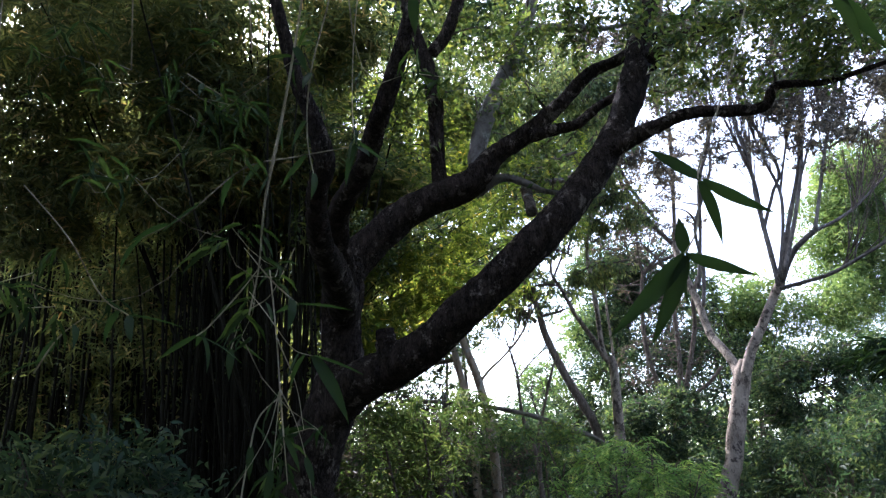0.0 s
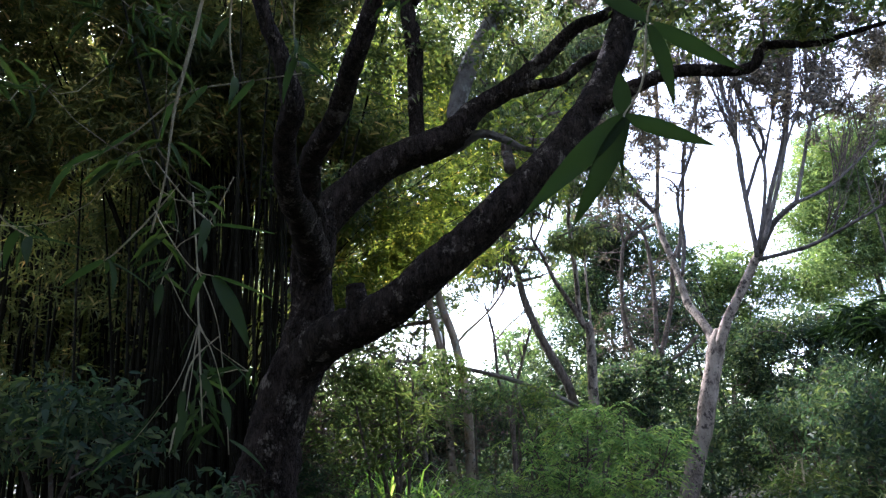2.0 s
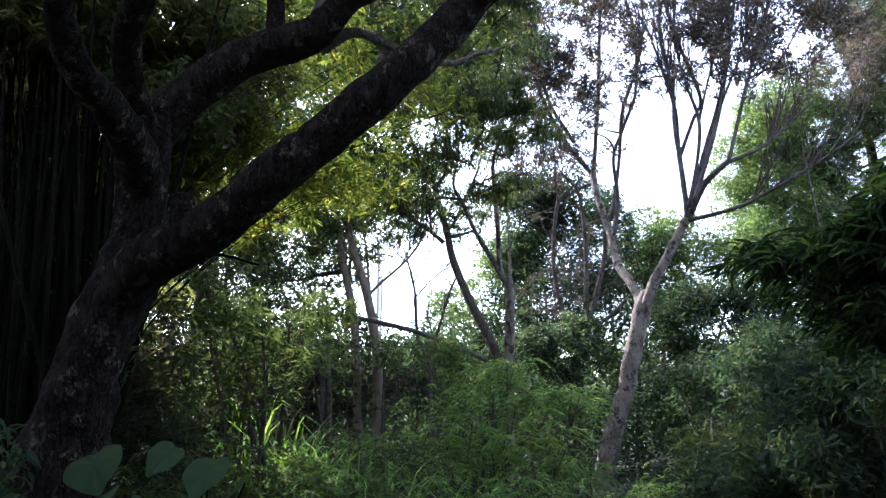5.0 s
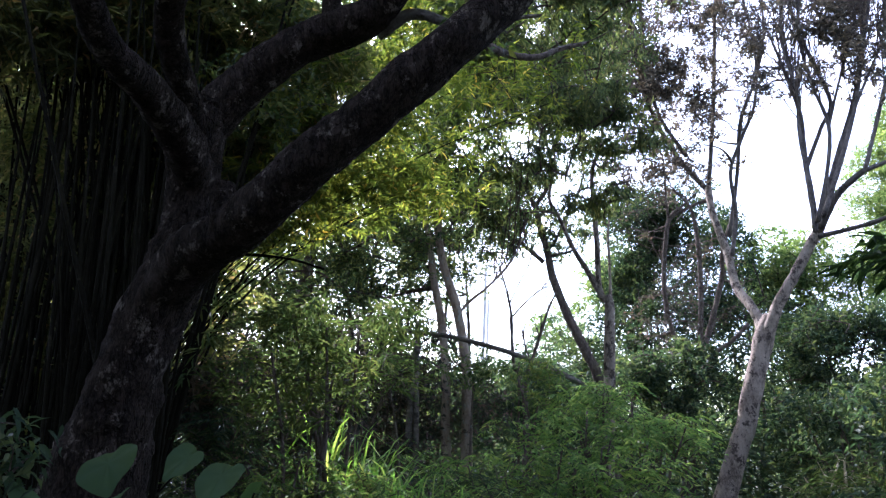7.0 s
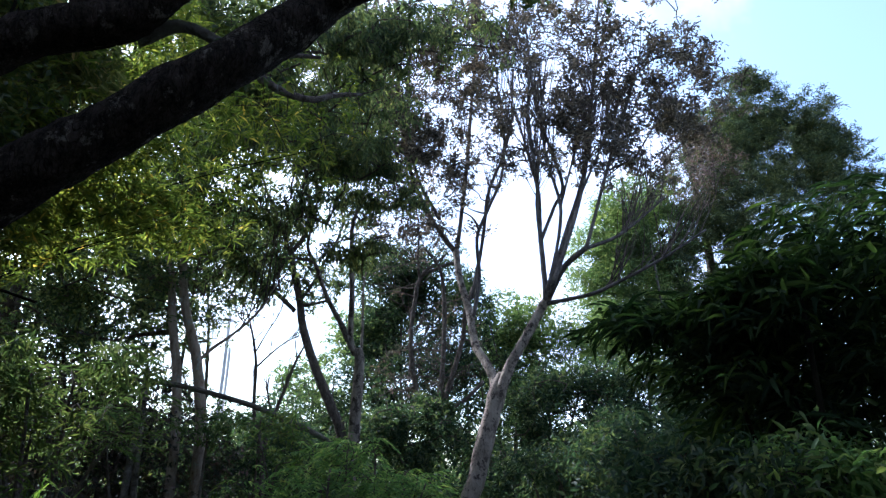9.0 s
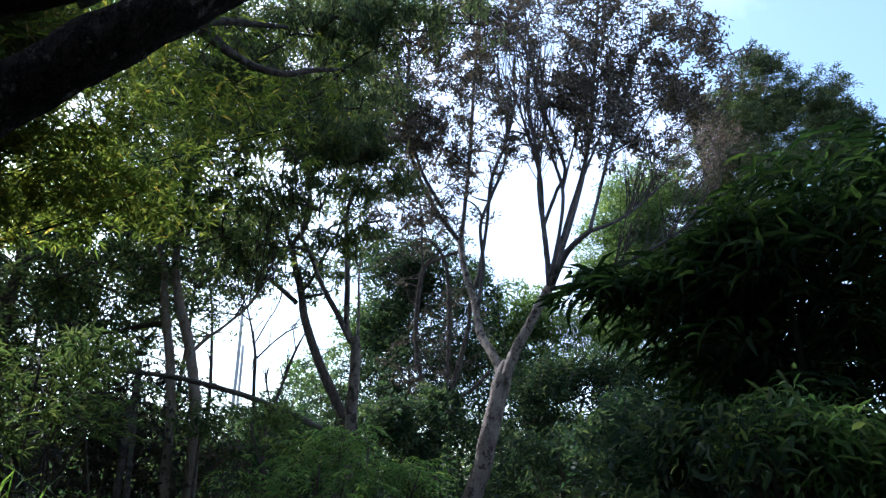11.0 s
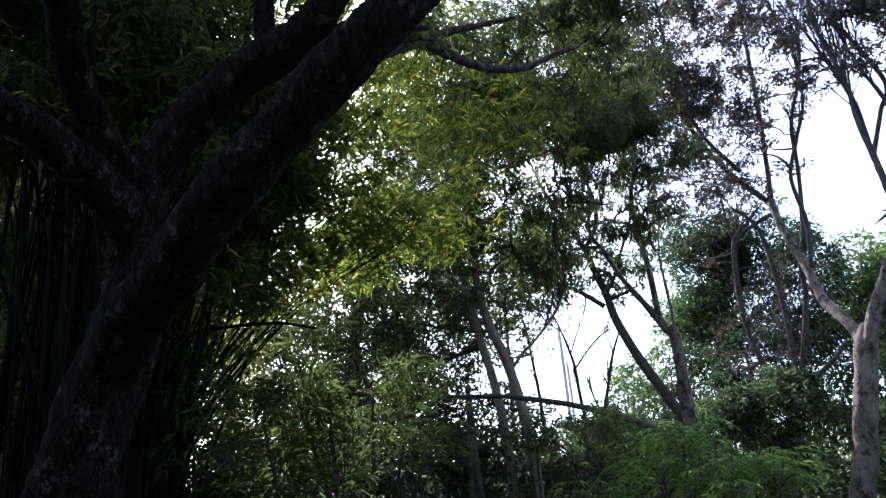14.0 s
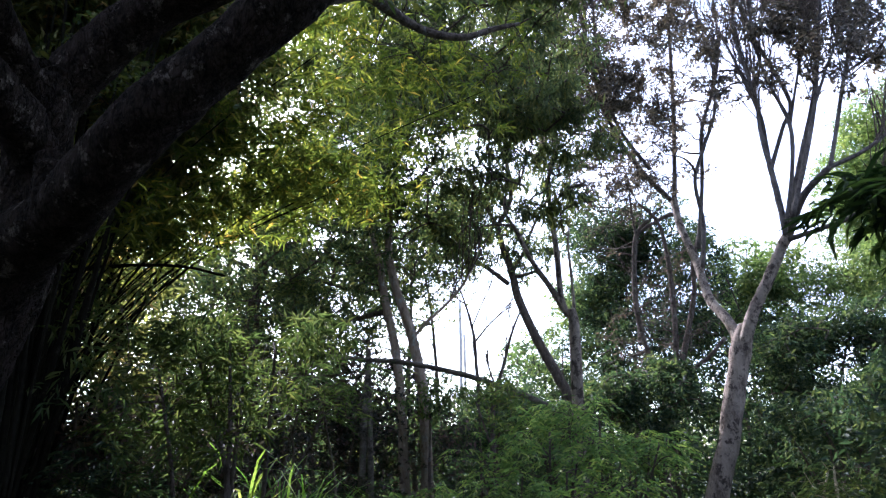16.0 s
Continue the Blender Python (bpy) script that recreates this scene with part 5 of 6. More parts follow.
# added sun blocker: its high crown shades the bamboo on the right
big_crown("shading_tree", "tall leafy tree behind the bamboo, added to shade the right side", [(-1.2, 12.2, 12.4, 2.3, 1.4, 1.8, 1.0)],
          [(-5.4, 11.2, 0.3, 0.14), (-5.2, 11.2, 4.0, 0.12), (-4.0, 11.7, 8.0, 0.1), (-1.6, 12.2, 12.0, 0.04)],
          9500, 12, 0.3, 0.2, 0.08, 0.2, LEAF_SHADE, BARK_DARK, 0.1, 90)


big_crown("leafy_tree", "tall leafy tree closing the canopy behind the slender tree", [(-4.2, 17.0, 9.4, 1.8, 1.2, 1.6, 1), (-2.2, 17.3, 10.4, 1.8, 1.2, 1.9, 1.1), (-0.3, 17.6, 10.2, 1.7, 1.2, 1.8, 1.1), (1.1, 18.0, 11.0, 1.4, 1.2, 1.7, 0.9), (-3.2, 17.0, 12.6, 2.4, 1.3, 1.5, 1), (0.0, 17.5, 13.2, 2.4, 1.3, 1.6, 1)],
          [(-6.0, 17.0, -0.8, 0.16), (-5.8, 17.0, 3.0, 0.14), (-5.0, 17.0, 7.0, 0.12), (-3.4, 17.2, 9.6, 0.09), (-1.4, 17.4, 11.2, 0.06)],
          40000, 10, 0.2, 0.16, 0.05, 0.35, LEAF_GUM, BARK_BROWN, 0.34, 420, 0.9)
big_crown("grove_edge_tree", "sparse leafy tree beyond the back of the bamboo", [(-9.5, 17.5, 8.0, 1.6, 1.0, 1.3, 1), (-8.0, 17.0, 6.4, 1.4, 0.9, 0.9, 0.8)],
          [(-9.0, 17.0, -0.8, 0.12), (-8.9, 17.0, 3.0, 0.1), (-9.1, 17.2, 6.0, 0.07), (-9.4, 17.4, 8.4, 0.03)],
          5000, 10, 0.2, 0.16, 0.05, 0.25, LEAF_FAR, BARK_BROWN, 0.3, 120, 1.1)


def thicket_belt():
    """Low scrub that closes the view under the far trees."""
    pts = []
    while len(pts) < 13000:
        y = rng.uniform(20.5, 34.0)
        x = rng.uniform(-0.75, 0.85) * y + 2.0
        top = 2.9 + 1.7 * noise.noise(Vector((x * 0.35, y * 0.35, 2.0)))
        pts.append((x, y, float(ground_height(x, y)) + top * rng.random() ** 0.8))
    v, fc = leaves_round(np.array(pts), 8, 0.35, 0.23, 0.09, 0.1)
    tagged(mesh_part("scrub_belt", v, fc, LEAF_SHADE), "low scrub under the far trees", "undergrowth", kind="stuff")


thicket_belt()


def distant_woods():
    v, fc = [], []
    cl = []
    for k in range(34):
        x = -34 + 2.6 * k + rng.normal() * 0.8
        cl.append((x, 46 + rng.normal() * 3, 2.2 + rng.normal() * 0.8, 2.6, 2.0, 2.6 + rng.random(), 1.0))
    cen = in_clumps(cl, 3000, 0.0)
    a, b = leaves_round(cen, 9, 0.6, 0.6, 0.3, 0.1)
    t = mesh_part("distant_woods", a, b, LEAF_FAR)
    tagged(t, "low line of distant green woods", "woods", kind="stuff")


distant_woods()


# ---- grass, broad leaves, near sprays ----
def tall_grass():
    t = thing("tall_grass", on_ground(-1.25, 10.2), "clump of tall arching bright green grass", "grass", kind="stuff")
    vs, fs, base = [], [], 0
    for k in range(440):
        x, y = -1.15 + rng.normal() * 0.6, 10.2 + rng.normal() * 0.35
        g = float(ground_height(x, y))
        h = rng.uniform(1.2, 2.5)
        a = rng.uniform(0, 2 * math.pi)
        reach = rng.uniform(0.25, 0.9) * h
        w = rng.uniform(0.009, 0.018)
        dx, dy = math.cos(a), math.sin(a)
        pts = []
        for s in np.linspace(0, 1, 7):
            rr = reach * s ** 2.0
            z = g + h * (s - 0.55 * s ** 3.2 * (0.4 + reach / h))
            ww = w * (1 - s ** 3) + 0.0008
            pts += [(x + dx * rr - dy * ww, y + dy * rr + dx * ww, z), (x + dx * rr + dy * ww, y + dy * rr - dx * ww, z)]
        vs += pts
        for q in range(6):
            fs.append((base + 2 * q, base + 2 * q + 1, base + 2 * q + 3, base + 2 * q + 2))
        base += 14
    ob = mesh_part("blades", np.array(vs), np.array(fs), GRASS, t)
    tagged(ob, kind="stuff")


tall_grass()


def heart_leaf():
    """A broad rounded heart-shaped blade with ribs, gently cupped, with a drooping tip."""
    n, rings = 32, 6
    v, fc = [(0.0, 0.1, 0.0)], []
    for k in range(1, rings + 1):
        q = k / rings
        for i in range(n):
            a = 2 * math.pi * i / n
            x = 0.55 * 16 * math.sin(a) ** 3 / 30 + 0.45 * 0.52 * math.sin(a)
            y = (5 - (13 * math.cos(a) - 5 * math.cos(2 * a) - 2 * math.cos(3 * a) - math.cos(4 * a))) / 29
            y = 0.5 * y + 0.5 * (0.22 - 0.5 * math.cos(a))
            x, y = x * q, 0.1 + (y - 0.1) * q
            v.append((x, y, 0.07 * abs(x) - 0.28 * max(y, 0) ** 2 + 0.018 * math.sin(7 * a) * q + 0.03 * x))
    for i in range(n):
        fc.append((0, 1 + i, 1 + (i + 1) % n))
        for k in range(rings - 1):
            p, q = 1 + k * n, 1 + (k + 1) * n
            fc.append((p + i, q + i, q + (i + 1) % n, p + (i + 1) % n))
    me = bpy.data.meshes.new("leaf")
    me.from_pydata(v, [], fc)
    me.polygons.foreach_set("use_smooth", np.ones(len(me.polygons), dtype=bool))
    me.materials.append(BIG_LEAF)
    return me


HEART = heart_leaf()


def broad_plant(x, y, leaves):
    g = on_ground(x, y)
    t = thing("broad_leaf_plant", g, "low plant with large heart-shaped green leaves on long stalks", "plant", "broad-leaved plants")
    for lx, ly, lz, size, turn, tip in leaves:
        stalk = limb("stalk", [(x, y, g[2], 0.011), (x * 0.7 + lx * 0.3, y * 0.7 + ly * 0.3, g[2] * 0.4 + lz * 0.6, 0.009), (lx, ly, lz - 0.01, 0.006)], CULM, t, 6, 4, 0.0)
        ob = new("leaf", HEART)
        ob.parent = stalk
        ob.matrix_basis = pose(lx, ly, lz, tip, 30 * math.sin(7 * lx), turn) @ Matrix.Scale(size, 4)


broad_plant(-1.65, 5.75, [(-2.67, 5.3, 1.3, 0.26, 210, -40), (-1.66, 5.7, 1.1, 0.36, 190, -45), (-2.03, 5.5, 0.92, 0.26, 240, -30), (-1.5, 5.6, 0.9, 0.22, 165, -30), (-1.25, 5.9, 1.13, 0.28, 150, -40)])
broad_plant(-1.0, 5.8, [(-0.9, 5.7, 1.04, 0.32, 160, -44), (-0.61, 5.5, 0.95, 0.22, 120, -32), (-1.15, 5.4, 0.85, 0.2, 210, -25)])


def blade_leaf(curl):
    n = 8
    v, fc = [], []
    for i in range(n + 1):
        s = i / n
        w = 0.105 * (math.sin(math.pi * min(1.0, s * 0.93 + 0.07)) ** 0.8) * (1.25 - 0.65 * s) if i < n else 0.001
        z = -curl * s * s
        v += [(-w, s, z + 0.02), (0, s, z), (w, s, z + 0.02)]
    for i in range(n):
        a = i * 3
        fc += [(a, a + 1, a + 4, a + 3), (a + 1, a + 2, a + 5, a + 4)]
    me = bpy.data.meshes.new("leaf")
    me.from_pydata(v, [], fc)
    me.polygons.foreach_set("use_smooth", np.ones(len(me.polygons), dtype=bool))
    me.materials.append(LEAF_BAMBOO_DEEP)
    return me


BLADES = [blade_leaf(c) for c in (0.1, 0.25, 0.4)]


def spray(rows, leaves, label, mat=CULM_DRY):
    """A hanging bamboo twig with single leaves: place along it, length, compass turn, dip."""
    t = thing("bamboo_spray", rows[0][:3], label, "bamboo", "hanging bamboo sprays")
    twig = limb("twig", rows, mat, t, 6, 6, 0.0)
    line = spline(rows, 12)
    for k, (s, size, turn, dip) in enumerate(leaves):
        p = line[int(s * (len(line) - 1))]
        ob = new("leaf", BLADES[k % 3])
        ob.parent = twig
        ob.matrix_basis = pose(p[0], p[1], p[2], -dip, 20 * math.sin(k * 2.1), turn) @ Matrix.Scale(size, 4)


def face_leaf(twig, base, tip, broad, twist, k):
    """One leaf from base to tip, its face turned to the open side of the path."""
    a, e = Vector(base), Vector(tip)
    along = (e - a).normalized()
    face = Vector((0.25 * math.sin(k * 1.7), -1.0, -0.25))
    across = along.cross(face).normalized()
    up = across.cross(along)
    m = Matrix((across, along, up)).transposed().to_4x4()
    m.translation = a
    ob = new("leaf", BLADES[k % 3])
    ob.parent = twig
    size = (e - a).length
    ob.matrix_basis = m @ Matrix.Rotation(radians(twist), 4, "Y") @ Matrix.Diagonal((size * broad, size, size, 1.0))


def near_spray():
    rows = [(0.3, 0.7, 2.09, 0.001), (0.25, 0.7, 1.97, 0.001), (0.2, 0.7, 1.87, 0.001), (0.19, 0.7, 1.84, 0.001), (0.18, 0.7, 1.79, 0.001), (0.16, 0.7, 1.76, 0.001)]
    t = thing("bamboo_spray", rows[0][:3], "thin bamboo twig with broad dark green leaves hanging over the path", "bamboo", "hanging bamboo sprays")
    twig = limb("twig", rows, CULM_DRY, t, 6, 6, 0.0)
    for k, (base, tip, broad, twist) in enumerate([((0.193, 0.7, 1.844), (0.146, 0.7, 1.89), 1.1, 15),
        ((0.192, 0.7, 1.841), (0.211, 0.7, 1.774), 1.1, -10),
        ((0.196, 0.7, 1.842), (0.256, 0.7, 1.79), 0.8, 25),
        ((0.162, 0.7, 1.763), (0.164, 0.7, 1.805), 1.7, 10),
        ((0.163, 0.7, 1.762), (0.229, 0.7, 1.728), 0.85, 20),
        ((0.162, 0.7, 1.761), (0.089, 0.66, 1.689), 0.85, 10),
        ((0.163, 0.7, 1.759), (0.114, 0.68, 1.669), 0.85, -20),
        ((0.163, 0.7, 1.761), (0.148, 0.7, 1.715), 0.9, 50)]):
        face_leaf(twig, base, tip, broad, twist, k)


near_spray()
spray([(-0.44, 1.3, 2.94, 0.004), (-0.46, 1.3, 2.73, 0.003), (-0.49, 1.3, 2.51, 0.003), (-0.52, 1.3, 2.33, 0.004), (-0.55, 1.3, 2.17, 0.003), (-0.56, 1.3, 2.03, 0.002), (-0.58, 1.3, 1.92, 0.002)],
      [(0.15, 0.09, 120, 40), (0.3, 0.1, 200, 60), (0.45, 0.08, 60, 50), (0.6, 0.07, 150, 60), (0.75, 0.06, 250, 60)],
      "pale dry bamboo twig hanging near the path")
spray([(-0.38, 1.35, 2.93, 0.002), (-0.41, 1.35, 2.73, 0.002), (-0.46, 1.35, 2.52, 0.002), (-0.47, 1.35, 2.35, 0.002), (-0.45, 1.35, 2.22, 0.001)],
      [(0.5, 0.1, 180, 50), (0.7, 0.1, 100, 60), (0.95, 0.09, 230, 50)],
      "pale dry bamboo twig hanging near the path")
spray([(-0.4, 1.65, 3.09, 0.002), (-0.43, 1.65, 2.81, 0.002), (-0.44, 1.65, 2.58, 0.002), (-0.43, 1.65, 2.47, 0.002)],
      [(1, 0.12, 215, 35), (1, 0.13, 262, 25), (0.98, 0.12, 170, 70), (0.95, 0.1, 300, 30), (0.9, 0.11, 140, 55), (0.8, 0.08, 240, 50)],
      "thin bamboo twig with long green leaves hanging near the path")
spray([(-0.06, 0.75, 2.29, 0.001), (-0.1, 0.75, 2.23, 0.001), (-0.11, 0.75, 2.19, 0.001)],
      [(1, 0.075, 180, 80), (0.8, 0.06, 240, 60)],
      "thin bamboo twig with long green leaves hanging near the path")
spray([(0.36, 0.7, 2.17, 0.001), (0.37, 0.7, 2.09, 0.001), (0.38, 0.7, 2.05, 0.001)],
      [(1, 0.09, 300, 40), (0.8, 0.09, 190, 85), (0.6, 0.06, 250, 50)],
      "thin bamboo twig with long green leaves hanging near the path")
spray([(-1.32, 1.5, 2.41, 0.002), (-1.17, 1.5, 2.24, 0.002), (-1.06, 1.5, 2.07, 0.002), (-0.98, 1.5, 2.01, 0.002)],
      [(1, 0.13, 285, 10), (1, 0.11, 200, 40), (0.9, 0.12, 60, 10), (0.7, 0.1, 300, 30)],
      "thin bamboo twig with long green leaves hanging near the path")
spray([(-0.64, 1.5, 2.1, 0.001), (-0.7, 1.5, 2.03, 0.002), (-0.77, 1.5, 1.96, 0.002), (-0.8, 1.5, 1.94, 0.002)],
      [(1, 0.13, 75, 15), (1, 0.12, 290, 20), (0.9, 0.11, 260, 45), (0.75, 0.09, 40, 10)],
      "thin bamboo twig with long green leaves hanging near the path")
spray([(-0.58, 1.3, 1.97, 0.001), (-0.5, 1.2, 1.89, 0.001), (-0.45, 1.2, 1.82, 0.001), (-0.41, 1.2, 1.8, 0.001)],
      [(1, 0.1, 300, 15), (1, 0.14, 230, 55), (0.9, 0.08, 60, 20), (0.8, 0.06, 140, 60)],
      "thin bamboo twig with long green leaves hanging near the path")
spray([(-0.64, 1.4, 2.11, 0.001), (-0.57, 1.4, 2.02, 0.002), (-0.51, 1.4, 1.96, 0.002)],
      [(1, 0.12, 280, 5), (1, 0.08, 60, -10), (0.9, 0.1, 220, 40)],
      "thin bamboo twig with long green leaves hanging near the path")
spray([(-0.6, 2.2, 2.78, 0.002), (-0.82, 2.2, 2.77, 0.003), (-1.02, 2.2, 2.75, 0.003), (-1.24, 2.2, 2.59, 0.003), (-1.41, 2.2, 2.52, 0.002)],
      [(0.2, 0.16, 80, 40), (0.4, 0.16, 100, 50), (0.55, 0.15, 60, 20), (0.7, 0.17, 120, 40), (0.85, 0.16, 90, 10), (1, 0.16, 80, 20)],
      "thin bamboo twig with long green leaves hanging near the path")
spray([(-0.96, 2, 1.98, 0.002), (-0.91, 2, 2.12, 0.002), (-0.82, 2, 2.18, 0.002), (-0.74, 2, 2.33, 0.002)],
      [(0.1, 0.12, 200, 60), (0.3, 0.12, 120, 50), (0.6, 0.12, 250, 40)],
      "pale dry bamboo twig hanging near the path")
spray([(-1, 2.2, 1.54, 0.003), (-0.97, 2.2, 1.71, 0.003), (-0.94, 2.2, 1.82, 0.003), (-0.86, 2.2, 1.89, 0.002)],
      [(0.4, 0.12, 200, 60), (0.6, 0.14, 280, 50), (0.9, 0.12, 100, 50)],
      "pale dry bamboo twig hanging near the path")
spray([(-1.5, 2.6, 3.52, 0.003), (-1.36, 2.6, 3.4, 0.003), (-1.21, 2.6, 3.29, 0.003)],
      [(0.3, 0.14, 200, 50), (0.5, 0.16, 240, 60), (0.7, 0.15, 150, 40), (0.9, 0.16, 280, 40), (1, 0.16, 230, 30)],
      "thin bamboo twig with long green leaves hanging near the path")
spray([(-1.79, 2.2, 2.05, 0.003), (-1.71, 2.2, 2.17, 0.003), (-1.61, 2.2, 2.24, 0.002)],
      [(0.2, 0.14, 120, 20), (0.5, 0.14, 60, 30), (0.8, 0.14, 240, 30), (1, 0.12, 280, 20)],
      "thin bamboo twig with long green leaves hanging near the path")
spray([(-0.66, 1.6, 2.12, 0.002), (-0.64, 1.6, 1.94, 0.002), (-0.63, 1.6, 1.81, 0.002), (-0.62, 1.6, 1.7, 0.002), (-0.61, 1.6, 1.59, 0.001)],
      [(0.5, 0.08, 120, 60), (0.75, 0.09, 240, 60)],
      "pale dry bamboo twig hanging near the path")
spray([(-0.63, 1.6, 1.81, 0.002), (-0.66, 1.6, 1.71, 0.001), (-0.71, 1.6, 1.63, 0.001), (-0.76, 1.6, 1.57, 0.001)],
      [(0.6, 0.09, 120, 50), (1, 0.1, 100, 30)],
      "pale dry bamboo twig hanging near the path")
spray([(-0.63, 1.6, 1.81, 0.002), (-0.59, 1.6, 1.73, 0.001), (-0.56, 1.6, 1.62, 0.001), (-0.55, 1.6, 1.53, 0.001)],
      [(0.6, 0.09, 220, 50), (0.9, 0.1, 280, 30)],
      "pale dry bamboo twig hanging near the path")
spray([(-0.64, 1.6, 1.94, 0.002), (-0.59, 1.6, 1.82, 0.001), (-0.57, 1.6, 1.71, 0.001)],
      [(0.9, 0.1, 280, 40)],
      "pale dry bamboo twig hanging near the path")
spray([(-0.63, 1.6, 1.81, 0.002), (-0.64, 1.6, 1.7, 0.001), (-0.65, 1.6, 1.6, 0.001)],
      [(0.9, 0.1, 180, 60)],
      "pale dry bamboo twig hanging near the path")


def hanging_bamboo():
    t = thing("hanging_bamboo", (-1.2, 2.0, 3.6), "thin drooping bamboo twigs with slender shaded leaves", "bamboo")
    clumps = [(-0.9, 1.8, 2.8, 0.3, 0.2, 0.2, 1.2), (-1.0, 1.6, 2.4, 0.2, 0.2, 0.2, 0.8), (-0.7, 1.6, 2.2, 0.1, 0.2, 0.2, 0.7), (-1.2, 1.6, 2.1, 0.2, 0.2, 0.1, 0.7), (-0.8, 1.6, 2.0, 0.2, 0.2, 0.1, 0.8), (-0.7, 1.8, 1.7, 0.1, 0.2, 0.1, 0.8), (-1.6, 1.9, 3.1, 0.3, 0.2, 0.2, 0.8), (-0.4, 2.0, 2.9, 0.2, 0.2, 0.2, 0.2)]
    cen = in_clumps(clumps, 50, 0.1, 2.0)
    top = [[(x, 2.2, 5.2, 0.006), (x + 0.1, 2.1, 4.0, 0.004), (x + 0.15, 2.1, 3.2, 0.003)] for x in (-2.2, -1.6, -1.1, -0.7)]
    for r in top:
        limb("twig", r, CULM_DRY, t, 5, 4, 0.0)
    tubes("stalk", grow(top, cen, 0.0012, 0.004, 0.4, -0.1), CULM_DRY, t, 4)
    v, fc = leaves_round(cen, 5, 0.03, 0.10, 0.012, 0.5, 0.7, BLADE)
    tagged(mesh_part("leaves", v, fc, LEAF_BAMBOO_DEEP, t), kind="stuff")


hanging_bamboo()


def overhead_culm():
    rows = [(1.7, -0.9, 0.1, 0.014), (1.6, -0.6, 1.2, 0.013), (1.25, 0.1, 2.27, 0.011), (0.362, 0.7, 2.17, 0.009), (0.297, 0.7, 2.088, 0.008), (-0.065, 0.75, 2.286, 0.006)]
    t = thing("arching_culm", rows[0][:3], "thin bamboo culm arching over the path", "bamboo")
    limb("culm", rows, CULM, t, 7, 6, 0.0)


overhead_culm()

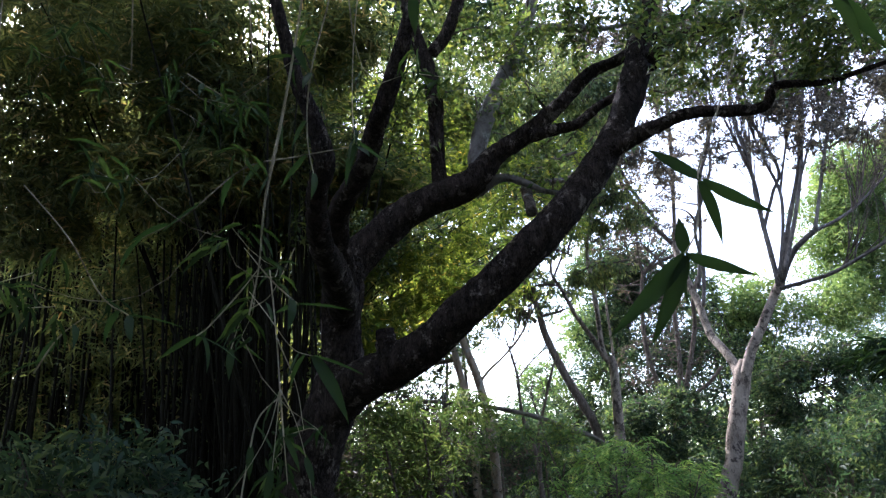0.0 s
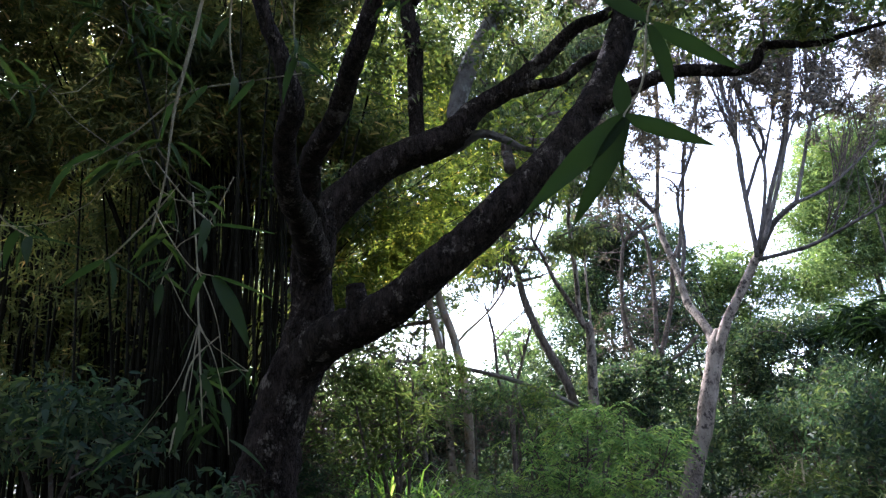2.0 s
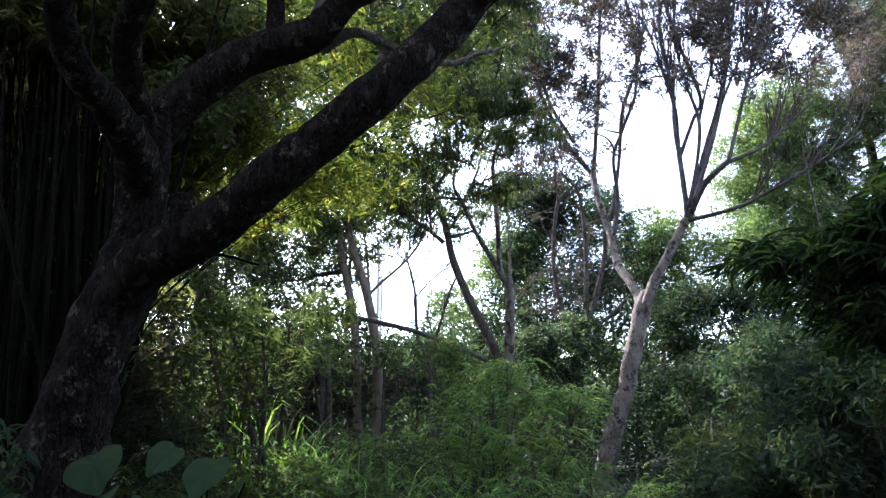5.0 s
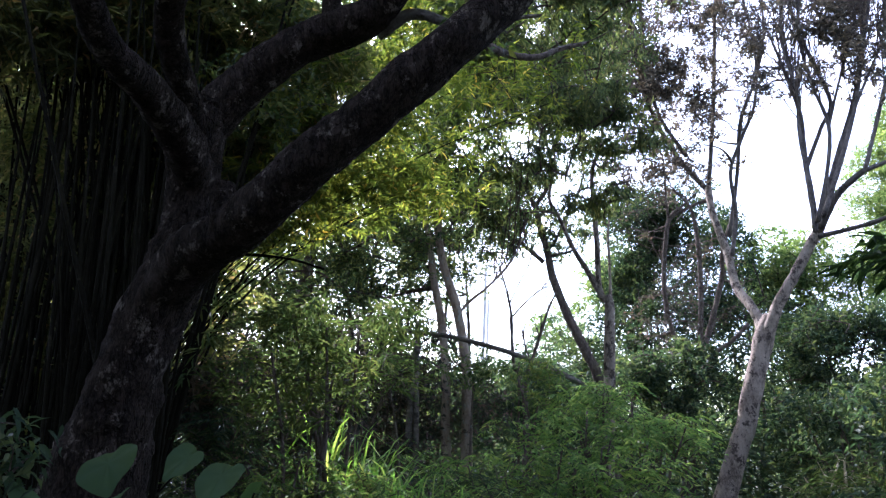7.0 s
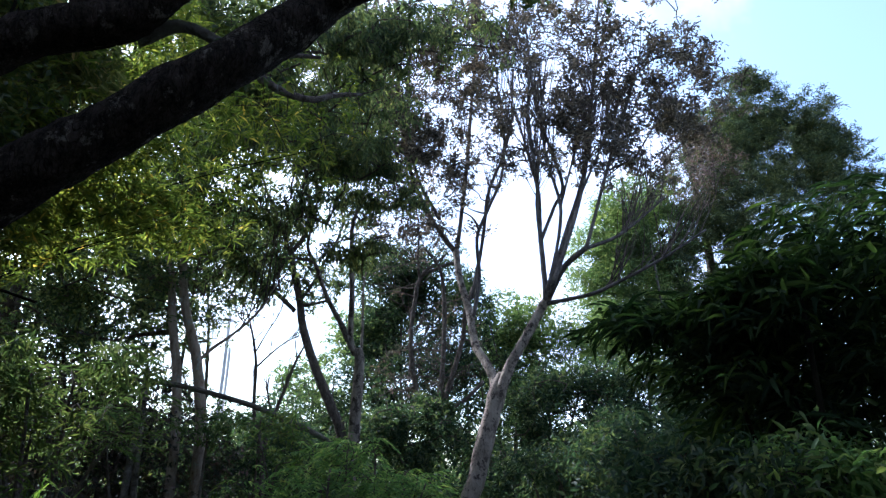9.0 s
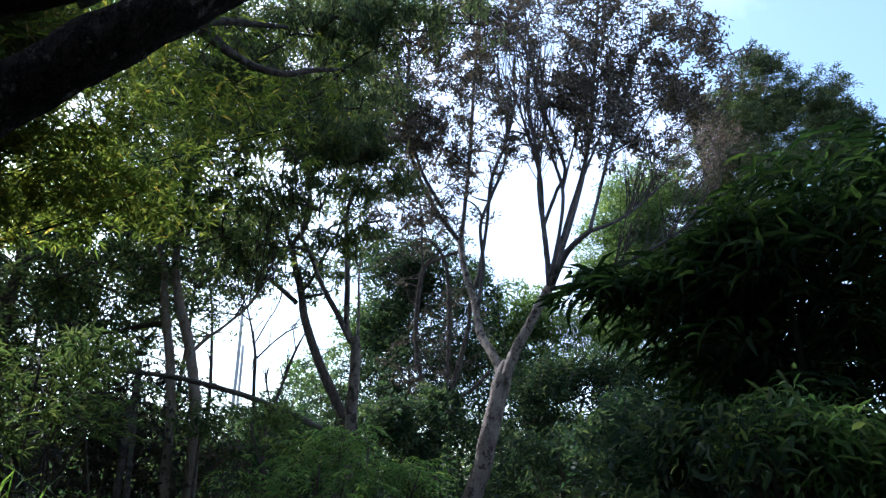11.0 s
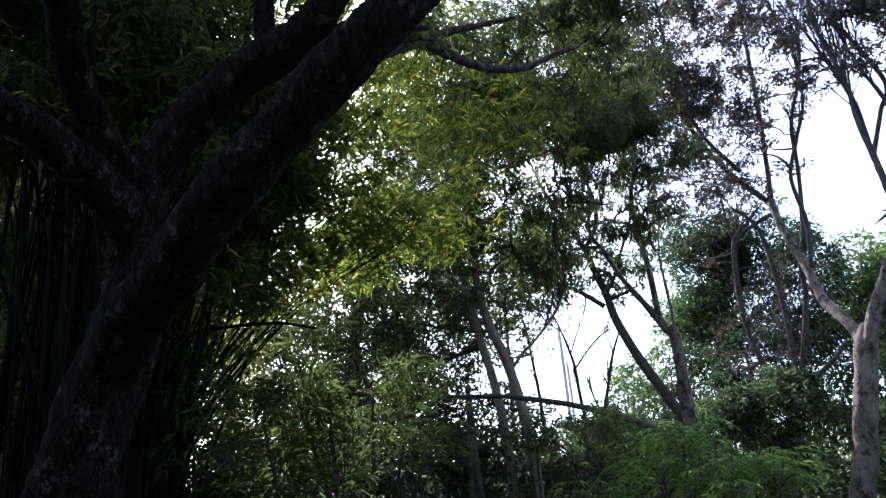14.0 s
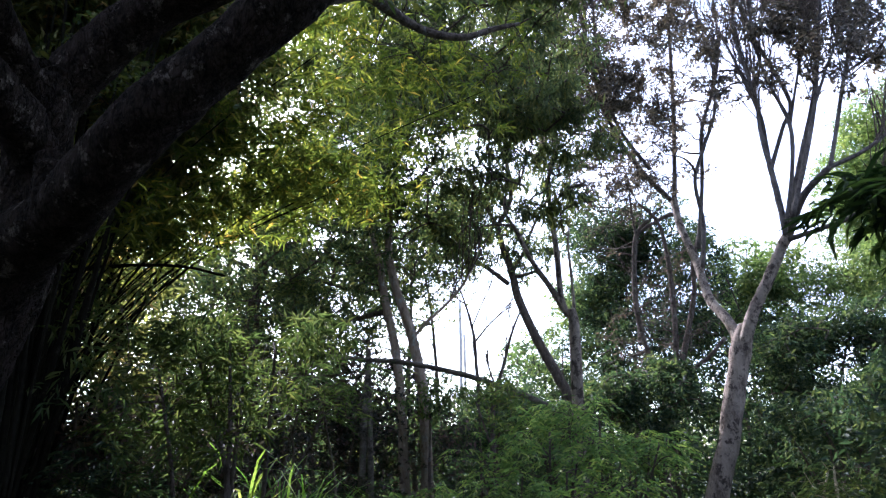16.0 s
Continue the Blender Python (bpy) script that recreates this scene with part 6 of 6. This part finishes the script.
# ---- bamboo grove ----
def bamboo_grove():
    t = thing("bamboo_grove", on_ground(-3.6, 8.2), "dense grove of thin upright bamboo culms in deep shade", "bamboo")
    kinds = []
    for k in range(10):
        h = rng.uniform(6.5, 8.5)
        lean = rng.normal(size=2) * 0.35
        r = rng.uniform(0.014, 0.026)
        rows, z = [], 0.0
        while z < h:
            s = z / h
            x, y = lean[0] * s ** 2.2 + 0.03 * math.sin(3 * s + k), lean[1] * s ** 2.2 + 0.03 * math.cos(4 * s + k)
            rr = r * (1 - 0.75 * s)
            rows += [(x, y, z, rr * 1.25), (x, y, z + 0.025, rr)]
            z += 0.26 + 0.06 * math.sin(k + z)
        v, q, low, top = tube_data(rows, 5, 1)
        me = bpy.data.meshes.new("culm")
        me.from_pydata(v.tolist(), [], q.tolist() + low.tolist() + top.tolist())
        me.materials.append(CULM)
        me.polygons.foreach_set("use_smooth", np.ones(len(me.polygons), dtype=bool))
        kinds.append(me)
    inv = t.matrix_world.inverted()
    for k in range(298):
        x = -6.8 + 4.7 * rng.random()
        y = 7.1 + 3.6 * rng.random()
        if k < 36:
            x, y = -1.5, 7.6 + 1.2 * rng.random()
        if x < -0.58 * y and rng.random() < 0.8:
            x = -0.58 * y + 1.6 * rng.random()
        x = min(x, 1.35 - (y - 3.05) * 0.87 - 0.25 * rng.random())
        ob = new("culm", kinds[k % 10])
        ob.parent = t
        ob.matrix_parent_inverse = inv
        tilt = rng.normal(size=2) * 2.5
        ob.matrix_basis = pose(*on_ground(x, y, 0.1), tilt[0], tilt[1] + (rng.uniform(4, 20) if k < 36 else 0), rng.uniform(0, 360))
    rows = []
    for k in range(440):
        y = 9.2 + 4.2 * rng.random()
        edge = 1.1 - (y - 3.05) * 0.87
        x = edge - 7.5 * rng.random() ** 0.9
        g = float(ground_height(x, y)) - 0.1
        lean, r, h = rng.normal(size=2) * 0.3, rng.uniform(0.016, 0.028), rng.uniform(6.0, 8.0)
        rows.append([(x, y, g, r), (x + 0.05 * lean[0], y, g + h * 0.35, r * 0.95), (x + 0.4 * lean[0], y + 0.4 * lean[1], g + h * 0.7, r * 0.75), (x + lean[0], y + lean[1], g + h, r * 0.4)])
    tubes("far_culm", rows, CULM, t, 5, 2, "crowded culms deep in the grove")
    # first two clumps: unseen overhang added to keep sky light off the culms
    foliage("leaves", ([(-4.6, 4.6, 7.7, 1.8, 1.1, 0.6, 1.2), (-6.6, 4.5, 7.0, 1.4, 1.1, 0.7, 0.9), (-6.83, 7.6, 8.64, 1.1, 0.6, 0.8, 1.0), (-5.64, 7.6, 8.62, 1.0, 0.6, 0.8, 0.8), (-5.8, 7.0, 7.2, 1.6, 1.0, 1.3, 1.4), (-3.8, 6.8, 6.9, 1.4, 1.0, 1.0, 1.4), (-4.9, 7.0, 9.7, 3.4, 1.8, 1.8, 2.2), (-6.0, 7.2, 5.6, 1.1, 0.7, 0.9, 1), (-3.1, 7.4, 5.9, 0.8, 0.6, 0.9, 0.7), (-4.1, 6.8, 5.2, 0.9, 0.6, 0.5, 0.6)] + [(-2.2, 7.6, 7.6, 0.7, 0.6, 0.8, 0.6), (-8.7, 7.0, 8.3, 1.6, 1.2, 1.7, 1), (-4.0, 8.2, 6.6, 0.9, 0.6, 0.7, 0.7), (-4.7, 7.8, 6.9, 1.1, 0.6, 0.7, 1), (-2.6, 8.4, 5.6, 1.0, 0.6, 0.8, 0.9), (-3.9, 8.4, 7.4, 1.0, 0.6, 0.7, 0.8), (-2.0, 8.6, 5.5, 0.8, 0.6, 0.6, 0.35)]), 142000, 7, 0.09, 0.18, 0.025, 0.35, LEAF_BAMBOO, t, 0.2, 1.1, wild=0.75)
    foliage("edge_leaves", [(-2.4, 8.8, 4.6, 0.5, 0.5, 0.4, 1), (-2.8, 8.9, 4.3, 0.5, 0.5, 0.4, 1), (-2.0, 8.8, 4.9, 0.4, 0.5, 0.3, 0.8), (-3.1, 8.8, 6.2, 0.7, 0.5, 0.6, 1), (-3.1, 8.8, 7.5, 0.8, 0.5, 0.6, 0.8), (-3.8, 8.9, 5.8, 0.7, 0.5, 0.5, 0.8), (-4.2, 8.8, 7.0, 0.7, 0.5, 0.6, 0.7)], 17000, 7, 0.1, 0.16, 0.024, 0.35, LEAF_BAMBOO, t, 0.1, 1.2, wild=0.75)
    foliage("inner_leaves", [(-4.6, 9.4, 4.4, 1.2, 0.8, 2.0, 1), (-6.2, 9.8, 4.0, 1.6, 0.8, 2.3, 1.2), (-8.2, 10.2, 4.0, 1.8, 0.8, 2.4, 1.2), (-5.2, 8.2, 4.6, 1.4, 0.5, 1.2, 0.7)], 16000, 7, 0.12, 0.17, 0.026, 0.4, LEAF_BAMBOO, t, 0.15, 1.1, wild=0.75)
    # leaves behind the limbs use the lit copy, sun painted by colour
    foliage("far_leaves", [(-2.0, 9.5, 6.2, 0.8, 0.6, 0.7, 1), (-2.4, 9.5, 7.1, 1.1, 0.7, 1.0, 1), (-1.1, 10.0, 7.0, 0.8, 0.6, 0.6, 0.8), (-2.7, 9.3, 8.1, 1.2, 0.7, 0.8, 0.8), (-3.2, 10.0, 6.3, 0.9, 0.6, 0.6, 0.8)], 8000, 7, 0.08, 0.16, 0.021, 0.35, LEAF_BAMBOO_LIT, t, 0.2, 1.1, wild=0.75)
    foliage("back_leaves", [(-7.4, 11.0, 4.1, 1.2, 0.7, 1.9, 0.6), (-6.5, 11.0, 5.7, 2.4, 0.8, 1.8, 1.1), (-5.4, 11.2, 3.2, 1.7, 0.7, 1.6, 0.7), (-7.4, 11.0, 8.5, 3.0, 0.9, 1.7, 1.1), (-7.9, 12.0, 2.4, 1.8, 0.8, 1.8, 0.9), (-11.0, 12.5, 4.7, 1.6, 0.6, 3.0, 0.8), (-8.7, 12.0, 7.5, 2.0, 0.8, 1.9, 0.8), (-8.3, 11.5, 5.4, 1.9, 0.8, 1.9, 0.8)], 58000, 13, 0.25, 0.22, 0.046, 0.35, LEAF_BAMBOO, t, 0.0)


bamboo_grove()
